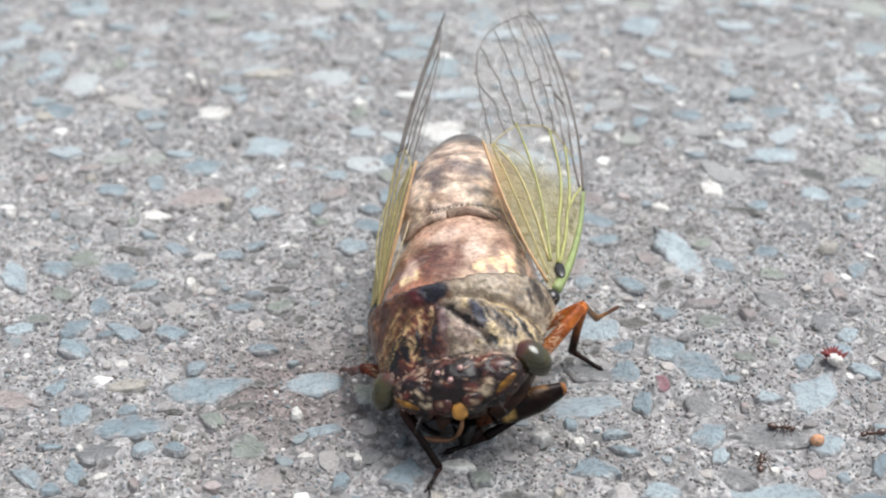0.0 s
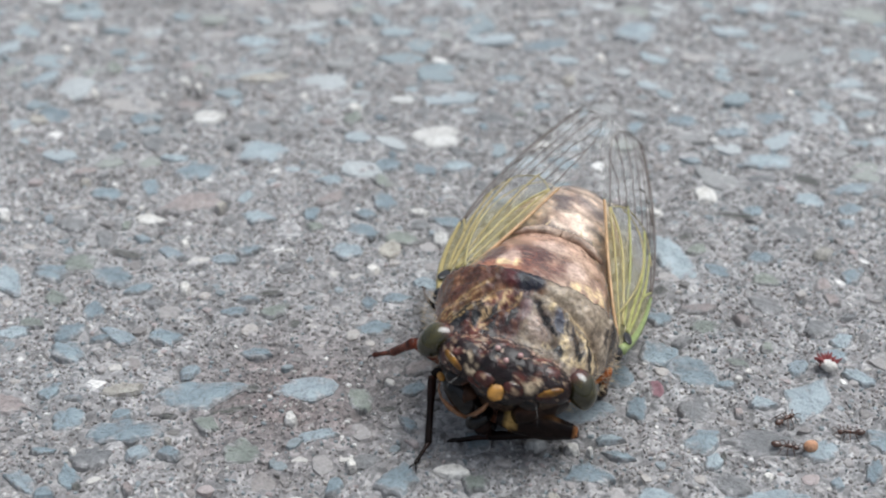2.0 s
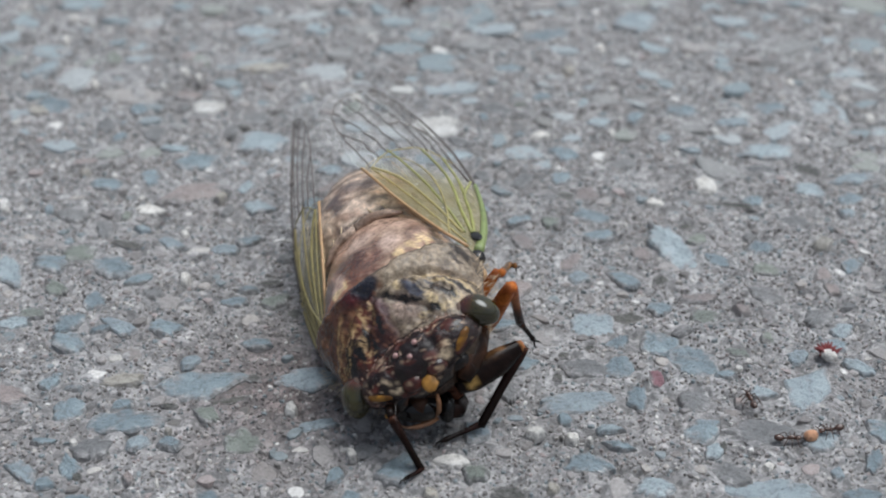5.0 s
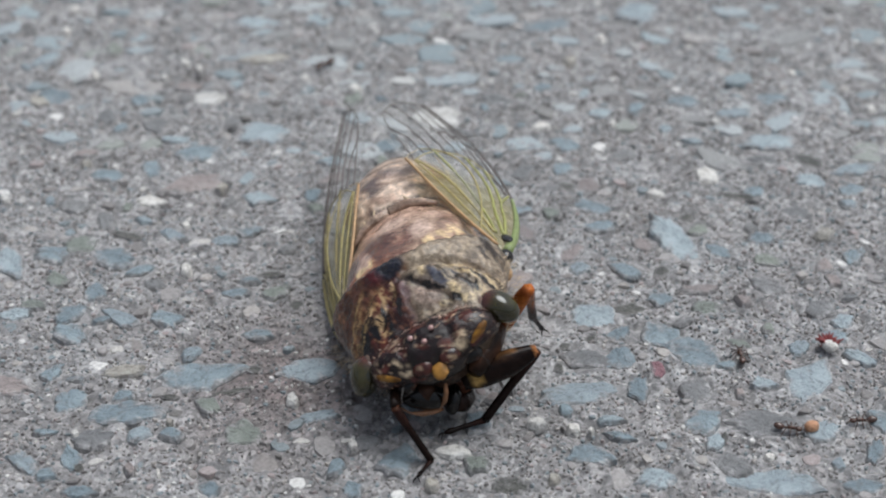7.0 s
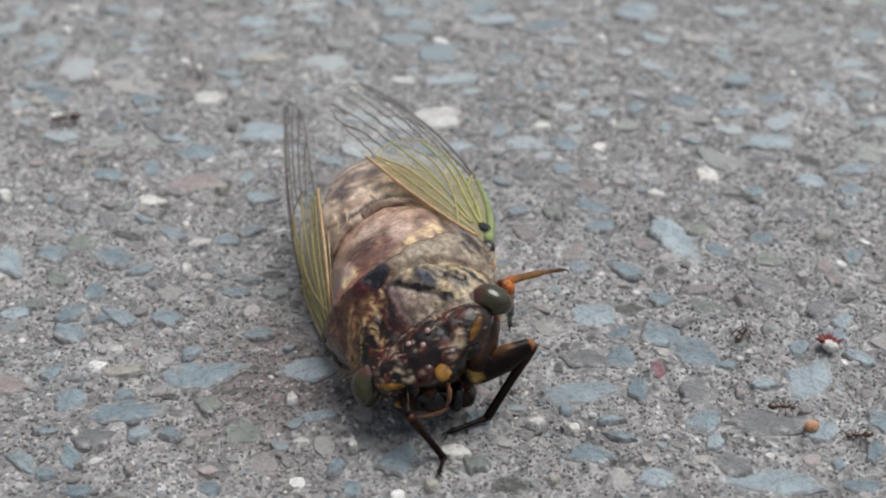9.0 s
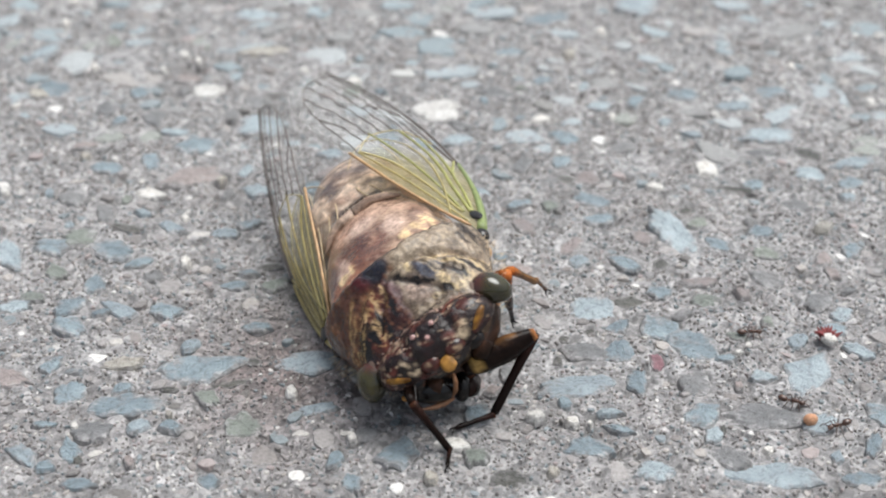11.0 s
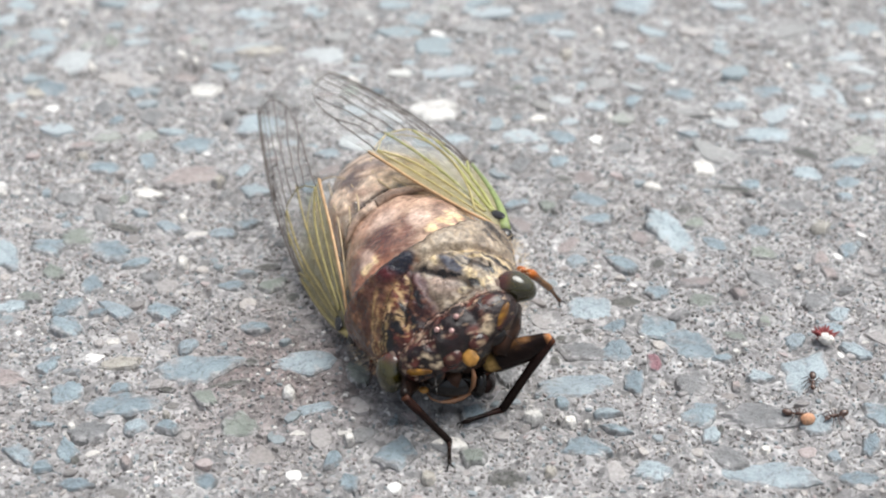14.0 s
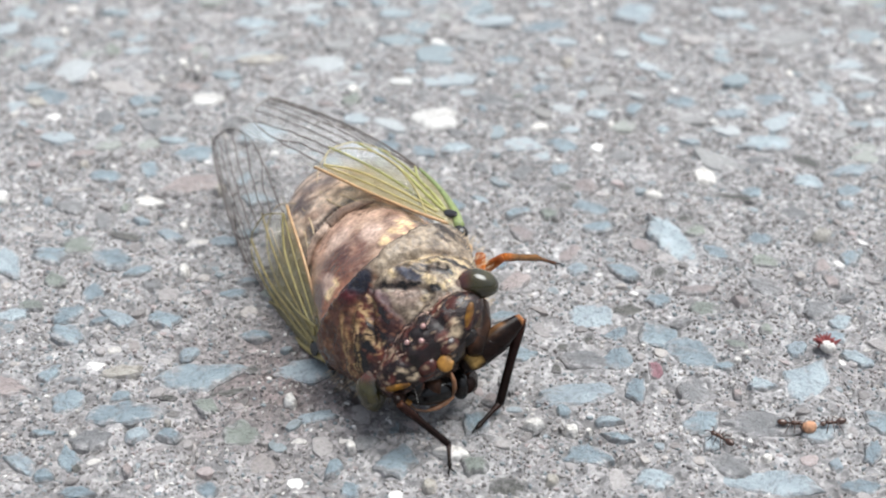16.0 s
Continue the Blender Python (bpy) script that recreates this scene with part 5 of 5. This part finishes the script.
crumb = part("food_crumb", lumpy((0, 0, 0.45), (0.6, 0.5, 0.52), 4), STONES["orange"], None)
tagged(crumb, "small orange crumb lying on the asphalt", "crumb")
crumb.location = Vector((30.9, -31.5, 0.05)) * MM
bud = new("dried_bud")
tagged(bud, "white crumb on a ragged dark red dried husk", "plant debris")
bud.location = Vector((34.9, -20.3, 0.05)) * MM
part("seed", lumpy((0, -0.2, 0.75), (0.72, 0.55, 0.55), 9), STONES["white"], bud, "white seed")
husk_rnd = random.Random(8)
for i in range(22):
    a = 2 * math.pi * i / 22 + husk_rnd.uniform(-0.1, 0.1)
    l = husk_rnd.uniform(0.8, 1.3)
    part("husk_blade", tube([(0, 0.35, 0.25), (0.5 * l * math.cos(a), 0.35 + 0.5 * l * math.sin(a), 0.75 + 0.4 * husk_rnd.random()), (l * math.cos(a), 0.35 + 0.8 * l * math.sin(a), 0.6 + 0.9 * husk_rnd.random())],
                            [0.2, 0.17, 0.05], 6), RED_DRY, bud)

# ---- motion of the insect ----
BODY = [
    (0, 4.4, -18.2, -3.0, 1.70, -25.48, 7.24),
    (0.5, 4.0, -15.0, -4.0, 2.26, -25.22, 7.10),
    (1, 3.7, -13.7, -4.9, 2.66, -25.24, 7.09),
    (1.5, 0.5, -5.9, -6.7, 3.80, -25.27, 7.12),
    (1.6, -4.5, 6.1, -12.1, 6.17, -25.57, 7.00),
    (1.7, -2.8, 5.1, -7.4, 5.21, -25.48, 7.04),
    (2, -4.3, 11.9, -15.9, 7.21, -24.77, 6.92),
    (2.2, -6.0, 0.3, -14.0, 4.58, -24.94, 7.03),
    (2.5, -1.2, -16.7, -10.0, 2.18, -25.12, 7.26),
    (2.7, 1.5, -21.2, -7.4, 1.04, -24.85, 7.00),
    (3, 3.9, -35.7, 0.5, -1.76, -24.63, 6.84),
    (3.2, 8.1, -43.1, 16.4, -4.24, -24.31, 7.06),
    (3.5, 0.9, -38.7, 14.2, -3.12, -24.15, 7.01),
    (4, -0.8, -35.5, 11.0, -2.43, -24.14, 6.84),
    (6.5, -0.7, -34.5, 12.7, -2.28, -24.26, 6.85),
    (7, -3.4, -28.0, 7.1, -0.90, -24.19, 7.11),
    (7.5, -3.2, -26.2, 6.3, -0.39, -24.25, 7.12),
    (8, -1.4, -28.5, 9.1, -0.80, -24.48, 7.01),
    (8.5, -0.3, -30.9, 11.2, -1.35, -24.43, 7.02),
    (9, -0.2, -32.9, 13.1, -1.78, -24.17, 7.01),
    (11.5, 0.9, -35.4, 16.4, -1.81, -24.15, 7.10),
    (12, 0.7, -33.0, 16.2, -1.38, -23.99, 7.15),
    (12.5, 0.3, -32.7, 16.2, -1.28, -23.83, 7.05),
    (13, 0.8, -33.4, 15.5, -0.50, -23.82, 7.08),
    (13.5, 0.6, -31.4, 16.7, -0.14, -23.60, 7.00),
    (14, 0.7, -30.4, 16.5, 0.11, -23.25, 7.00),
    (14.5, 0.8, -29.4, 17.0, 0.37, -22.91, 6.99),
    (15, 1.5, -27.8, 16.1, 0.47, -23.23, 6.93),
    (15.5, 2.7, -30.7, 16.9, -0.18, -23.59, 6.95),
    (15.7, 1.9, -35.4, 19.0, -1.22, -24.70, 6.98),
    (15.8, 4.0, -46.8, 25.6, -3.78, -23.46, 7.07),
    (16, 2.6, -40.4, 21.4, -2.76, -23.37, 6.91),
]
FR = [
    (0, 10.0, -30.1, 4.8, 3.3, -31.9, 1.0, 1.2, -32.4, 0.4),
    (0.5, 9.9, -30.0, 4.6, 3.6, -31.5, 1.0, 1.5, -31.8, 0.4),
    (1, 9.9, -30.2, 4.4, 3.9, -31.1, 1.0, 1.8, -31.2, 0.4),
    (1.5, 11.0, -31.3, 4.2, 4.1, -31.0, 1.0, 2.0, -30.9, 0.4),
    (1.7, 11.3, -33.4, 3.8, 4.2, -31.0, 1.0, 2.1, -30.8, 0.4),
    (2, 11.3, -33.3, 3.2, 4.4, -30.9, 1.0, 2.3, -30.6, 0.4),
    (2.5, 9.6, -30.8, 5.0, 3.9, -30.5, 1.0, 1.4, -31.3, 0.4),
    (3, 7.3, -29.1, 6.6, 3.4, -30.2, 1.0, 0.6, -32.0, 0.4),
    (3.5, 6.5, -26.7, 7.2, 3.5, -30.2, 1.0, 0.6, -31.9, 0.4),
    (4, 7.1, -27.9, 7.2, 3.5, -30.2, 1.0, 0.6, -31.9, 0.4),
    (6.5, 7.2, -28.5, 7.3, 3.9, -31.1, 1.0, 0.5, -32.4, 0.4),
    (7, 8.0, -30.1, 7.2, 4.0, -31.0, 1.0, 0.5, -32.3, 0.4),
    (8, 8.3, -30.5, 7.2, 4.1, -30.8, 1.0, 0.6, -32.3, 0.4),
    (9, 7.8, -29.4, 7.3, 4.2, -30.7, 1.0, 0.8, -32.3, 0.4),
    (11.5, 7.9, -29.1, 7.4, 4.9, -31.0, 1.0, 1.2, -32.7, 0.4),
    (12.5, 8.3, -30.0, 7.4, 5.4, -30.9, 1.0, 1.5, -32.5, 0.4),
    (13, 9.0, -29.6, 7.4, 5.5, -30.6, 1.0, 1.5, -32.2, 0.4),
    (14.5, 9.7, -29.8, 7.4, 5.9, -30.6, 1.0, 1.9, -32.2, 0.4),
    (15.5, 9.2, -29.8, 7.7, 5.6, -29.1, 1.0, 2.6, -32.1, 0.4),
    (16, 7.1, -26.5, 7.9, 5.4, -28.6, 1.0, 2.9, -32.3, 0.4),
]
FL = [
    (0, -3.3, -33.3, 5.0, -0.6, -35.2, 1.3, -1.2, -37.6, 0.4),
    (1.5, -1.5, -29.9, 5.0, -0.0, -34.4, 1.3, -0.7, -36.5, 0.4),
    (2, -0.4, -28.0, 5.0, -0.7, -31.9, 1.3, -2.2, -34.9, 0.4),
    (3, -3.8, -35.0, 5.0, -2.4, -34.9, 1.3, -3.4, -36.7, 0.4),
    (7, -3.5, -34.8, 5.0, -1.2, -35.5, 1.3, -1.4, -37.3, 0.4),
    (9, -2.3, -35.9, 5.0, -0.2, -35.4, 1.3, 0.1, -37.2, 0.4),
    (13, -2.2, -34.5, 5.0, 0.7, -34.9, 1.3, 1.2, -37.2, 0.4),
    (16, -3.0, -34.2, 5.0, 0.8, -34.5, 1.3, 1.1, -37.1, 0.4),
]
MR = [
    (0, 11.9, -22.3, 7.5, 11.6, -20.6, 3.0, 13.5, -20.8, 0.4),
    (1.5, 13.1, -25.5, 6.0, 13.5, -22.5, 2.0, 13.5, -21.4, 0.4),
    (2, 14.2, -27.1, 5.0, 14.4, -25.0, 2.0, 14.4, -23.5, 0.4),
    (2.5, 13.4, -26.9, 7.0, 11.2, -26.5, 2.5, 11.2, -24.6, 0.4),
    (3, 10.0, -26.5, 11.0, 9.4, -23.2, 3.0, 10.9, -20.7, 0.4),
    (3.5, 6.2, -25.7, 12.0, 8.1, -21.0, 3.0, 10.5, -19.8, 0.4),
    (6.5, 5.9, -27.3, 12.0, 7.2, -22.4, 3.0, 9.5, -21.6, 0.4),
    (7, 7.3, -27.5, 11.5, 8.3, -22.3, 4.0, 10.4, -19.8, 0.4),
    (8.5, 7.4, -25.4, 10.0, 8.0, -20.9, 4.0, 9.7, -19.1, 0.5),
    (9, 5.8, -25.6, 10.5, 6.3, -20.4, 3.0, 6.4, -19.2, 1.5),
    (11.5, 5.6, -24.6, 10.5, 6.2, -21.5, 5.0, 6.5, -20.4, 3.0),
    (12.5, 5.9, -23.1, 10.0, 5.1, -24.1, 4.0, 4.4, -23.8, 2.0),
    (14.5, 7.9, -21.8, 9.0, 6.4, -22.1, 3.0, 5.7, -22.5, 1.5),
    (16, 3.8, -19.7, 10.0, 3.3, -20.9, 4.0, 2.9, -21.0, 2.0),
]
HR = [
    (0, 12.0, -21.0, 7.0, 13.5, -18.3, 4.0, 15.5, -15.7, 3.0),
    (0.3, 11.7, -21.8, 8.0, 14.4, -16.6, 6.0, 17.2, -12.6, 5.0),
    (0.5, 11.6, -21.8, 8.0, 14.8, -14.6, 7.0, 17.7, -9.0, 6.0),
    (0.7, 11.3, -21.8, 8.0, 13.3, -14.1, 7.0, 14.9, -8.4, 6.0),
    (1, 10.9, -20.5, 6.0, 11.7, -17.1, 5.0, 12.3, -13.7, 4.0),
    (1.9, 10.9, -24.0, 6.0, 11.8, -20.9, 3.0, 12.4, -19.9, 2.0),
    (2.3, 13.0, -26.5, 8.0, 15.6, -22.7, 7.0, 19.0, -17.7, 6.0),
    (2.6, 9.0, -24.0, 6.0, 9.1, -21.8, 3.0, 9.3, -21.7, 2.0),
    (3, 3.4, -17.7, 5.0, 3.3, -17.0, 3.0, 3.5, -16.9, 2.0),
    (3.5, 4.6, -13.8, 7.0, 3.9, -12.6, 4.0, 4.2, -12.5, 3.0),
    (4, 5.3, -18.6, 9.0, 7.3, -14.0, 8.0, 8.6, -9.8, 7.0),
    (6.5, 5.0, -20.8, 9.0, 4.3, -16.9, 5.0, 4.9, -15.2, 3.0),
    (8.5, 6.1, -23.9, 9.5, 6.9, -19.9, 6.0, 7.3, -17.7, 4.0),
    (8.7, 6.1, -24.3, 10.0, 10.4, -18.3, 7.0, 14.3, -15.4, 5.0),
    (9, 5.7, -24.2, 10.0, 10.7, -17.4, 7.0, 15.4, -13.3, 5.0),
    (9.2, 5.7, -24.3, 10.0, 9.4, -18.7, 7.0, 12.7, -15.5, 4.0),
    (11.5, 6.2, -23.4, 10.0, 9.0, -19.5, 6.0, 10.9, -15.8, 1.5),
    (13, 7.2, -24.4, 10.0, 9.6, -20.1, 5.0, 11.4, -17.5, 1.0),
    (14, 8.0, -24.0, 10.0, 10.7, -19.6, 5.0, 12.3, -16.9, 1.0),
    (14.5, 8.4, -24.2, 10.0, 11.4, -19.3, 5.0, 12.7, -16.7, 1.0),
    (14.6, 7.8, -23.3, 10.0, 12.0, -17.5, 7.0, 16.1, -14.7, 5.0),
    (14.9, 7.5, -23.4, 10.0, 11.5, -17.4, 7.0, 15.5, -14.6, 5.0),
    (15.2, 7.5, -23.8, 10.0, 10.6, -19.1, 7.0, 13.7, -16.5, 4.0),
    (15.6, 6.8, -23.4, 10.0, 9.9, -18.8, 7.0, 13.2, -15.4, 4.0),
    (16, 5.8, -19.4, 9.5, 9.4, -15.5, 7.0, 12.2, -12.3, 4.0),
]
ML = [
    (0, -6.4, -27.6, 5.0, -7.9, -24.6, 2.5, -9.2, -21.1, 0.3),
    (2, -1.9, -24.6, 6.0, -4.1, -21.9, 3.0, -6.8, -18.7, 0.4),
    (3, -4.7, -27.4, 2.5, -5.6, -24.9, 1.2, -5.9, -22.5, 0.4),
    (16, -4.3, -29.0, 3.0, -5.2, -25.8, 1.2, -5.5, -23.4, 0.4),
]
HL = [
    (0, -4.2, -21.0, 4.0, -4.8, -16.2, 2.0, -5.0, -10.9, 0.4),
    (2, -0.7, -15.2, 4.0, -1.3, -10.6, 2.0, -1.6, -5.0, 0.4),
    (3, -5.2, -19.4, 2.5, -5.9, -17.4, 1.2, -6.2, -15.0, 0.4),
    (9, -6.2, -21.6, 2.5, -6.9, -19.4, 1.2, -7.2, -17.2, 0.4),
    (16, -6.6, -21.4, 2.5, -7.2, -19.2, 1.2, -7.5, -17.0, 0.4),
]
FAR_ANT = [(0, -2.0, 82.6, -96), (5.5, -4.4, 59.6, -101), (6.3, -9.1, 45.9, -115), (6.6, -11.9, 43.9, -132), (7, -14.1, 40.4, -127), (7.4, -14.8, 40.1, -92), (7.8, -14.1, 37.8, -98), (8.2, -15.8, 32.7, -157), (8.6, -27.0, 32.3, -163), (8.9, -39.4, 25.7, -158), (9.1, -46.9, 24.3, -165), (9.3, -54.0, 21.7, -158), (16, -59.3, 19.2, -155)]
LEFT_ANT = [(0, 28.2, -29.8, -10), (1, 27.4, -31.3, 5), (2, 28.7, -31.5, -14), (3, 29.3, -31.2, -24), (4, 29.0, -32.0, -3), (6.5, 28.8, -31.6, 2), (7.3, 28.8, -31.7, -20), (8, 29.2, -31.3, -19), (8.6, 29.2, -30.4, 3), (9.2, 28.7, -28.6, -4), (11.5, 29.9, -29.3, -24), (12.2, 28.1, -30.9, -12), (13, 29.7, -31.2, 5), (14, 30.0, -30.8, -12), (15, 29.7, -30.9, -25), (16, 29.4, -31.0, -5)]
RIGHT_ANT = [(0, 35.9, -30.6, 190), (1, 34.7, -30.2, 203), (2, 34.8, -29.7, 177), (3, 32.9, -30.6, 190), (4, 32.8, -30.5, 203), (6.5, 34.4, -30.9, 177), (7.3, 36.0, -30.6, 191), (8, 36.3, -30.7, 203), (8.6, 35.4, -32.2, 177), (9.2, 34.4, -32.7, 191), (11.5, 33.2, -31.7, 203), (12.2, 33.3, -31.1, 177), (13, 33.1, -31.2, 191), (14, 33.5, -31.0, 202), (15, 33.2, -31.1, 176), (16, 33.1, -30.9, 191)]
ROVING_ANT = [(0, 25.7, -34.6, 75), (1, 27.3, -28.5, 61), (2, 29.4, -28.0, 38), (3, 28.5, -27.6, 118), (4, 27.0, -27.8, 106), (7, 26.8, -21.7, 88), (9.2, 27.4, -18.3, 59), (11.3, 28.4, -19.1, -21), (12, 30.7, -19.8, -76), (13, 29.3, -22.9, -75), (14, 32.5, -26.2, -101), (14.5, 27.9, -30.4, -139), (15, 23.5, -34.0, -149), (16, 23.5, -33.1, -229)]
HIPS = {"FR": (1.5, -7.4, -3.6), "FL": (-3.4, -3.4, -1.6), "M": (4.4, -1.5, -4.2), "H": (4.2, 3.0, -4.4)}


def body_pose(row):
    t, a, b, c, x, y, z = row
    w = Vector((radians(a), radians(b), radians(c)))
    return Matrix.Translation(Vector((x, y, z)) * MM) @ Matrix.Rotation(w.length, 4, w.normalized())


def between(rows, t):
    if t <= rows[0][0]:
        return rows[0][1:]
    for a, b in zip(rows, rows[1:]):
        if t <= b[0]:
            f = (t - a[0]) / (b[0] - a[0])
            return [u + (v - u) * f for u, v in zip(a[1:], b[1:])]
    return rows[-1][1:]


def aimed(start, end):
    """Pose at start with +z towards end."""
    return Matrix.Translation(start) @ (end - start).to_track_quat("Z", "Y").to_matrix().to_4x4()


WING_RIGHT = [(0, 1.8, 20.2, 0.5), (0.5, 1.4, 20.0, 1.0), (1, 1.0, 21.6, 1.5), (1.5, 1.7, 21.7, 1.6), (2, -4.8, 19.0, 6.7), (2.5, -3.8, 16.8, -5.1), (3, -3.0, 15.4, -9.0), (3.5, -5.5, 20.6, 3.5), (6.5, -5.1, 16.0, 3.2), (7, -8.9, 21.4, 4.7), (7.5, -8.1, 19.3, 4.4), (8, -6.1, 19.8, 5.3), (8.5, -4.4, 16.3, 3.7), (9, -5.7, 19.7, 4.9), (11.5, -3.4, 17.8, 5.9), (12, -3.0, 16.7, 6.6), (12.5, -3.2, 17.8, 7.9), (13, -4.4, 22.8, 9.1), (13.5, -2.7, 16.1, 7.3), (14, -3.0, 15.9, 7.8), (14.5, -2.8, 14.7, 8.6), (15, -1.4, 16.4, 9.2), (15.5, -2.4, 19.4, 9.4), (16, -4.3, 21.4, 8.2)]
WING_LEFT = [(0, 4.1, -19.0, -13.7), (0.5, 2.8, -19.5, -13.9), (1, 2.6, -19.7, -13.5), (1.5, 2.0, -18.5, -13.1), (2, -1.2, -9.0, -4.8), (2.5, -2.0, -15.9, -17.5), (3, 1.1, 2.2, -15.3), (3.5, -1.8, -9.1, -5.4), (6.5, -2.4, -11.7, -6.3), (7, -3.6, -10.1, -4.8), (7.5, -5.0, -11.0, -3.9), (8, -3.6, -12.7, -3.9), (8.5, -1.1, -12.4, -5.0), (9, -1.4, -14.9, -6.1), (11.5, -0.8, -14.9, -5.2), (12, -0.4, -15.0, -4.3), (12.5, -0.4, -14.6, -3.3), (13, -0.1, -15.1, -4.5), (13.5, 0.5, -16.1, -3.4), (14, -0.6, -16.8, -3.0), (14.5, -0.5, -17.3, -2.1), (15, 1.1, -18.2, -3.3), (15.5, 1.5, -16.8, -3.0), (16, -0.5, -6.4, -3.3)]
ABDOMEN = [(0, 3.0), (1.5, 2.0), (2, -1.0), (3, 2.0), (3.5, -2.0), (7, -1.0), (9, -4.0), (12.5, -6.5), (16, -6.5)]


def motions():
    walk(cicada, [(r[0], body_pose(r)) for r in BODY])
    for key, rows in (("FR", FR), ("FL", FL), ("MR", MR), ("HR", HR), ("ML", ML), ("HL", HL)):
        fem, tib, tar, lf, lt = LEGS[key]
        hx, hy, hz = HIPS.get(key) or HIPS[key[0]]
        hip = Vector((-hx if key in ("ML", "HL") else hx, hy, hz)) * MM
        keys = [[], [], []]
        for t in sorted({r[0] for r in BODY} | {r[0] for r in rows}):
            inv = body_pose((t, *between(BODY, t))).inverted()
            q = between(rows, t)
            knee, ankle, toe = (inv @ (Vector(q[i:i + 3]) * MM) for i in (0, 3, 6))
            d = (knee - hip).normalized()
            keys[0].append((t, aimed(knee - d * lf * MM, knee)))
            foot = knee + (ankle - knee).normalized() * lt * MM
            keys[1].append((t, aimed(knee, foot)))
            keys[2].append((t, aimed(foot, toe)))
        for ob, k in zip((fem, tib, tar), keys):
            walk(ob, k)
    for key, rows in (("FAR", FAR_ANT), ("LEFT", LEFT_ANT), ("RIGHT", RIGHT_ANT), ("ROVING", ROVING_ANT)):
        walk(ants[key], [(t, pose(x * MM, y * MM, 0.15 * MM, 0, 0, turn)) for t, x, y, turn in rows])
    hip = Vector((0, 11, 0)) * MM
    walk(belly, [(t, Matrix.Translation(hip) @ Matrix.Rotation(radians(a), 4, "X") @ Matrix.Translation(-hip)) for t, a in ABDOMEN])
    for side, rows in ((1, WING_RIGHT), (-1, WING_LEFT)):
        at = WINGS[side].location.copy()
        walk(WINGS[side], [(t, Matrix.Translation(at) @ Matrix.Rotation(radians(Vector(w).length), 4, Vector(w).normalized())) for t, *w in rows])


motions()
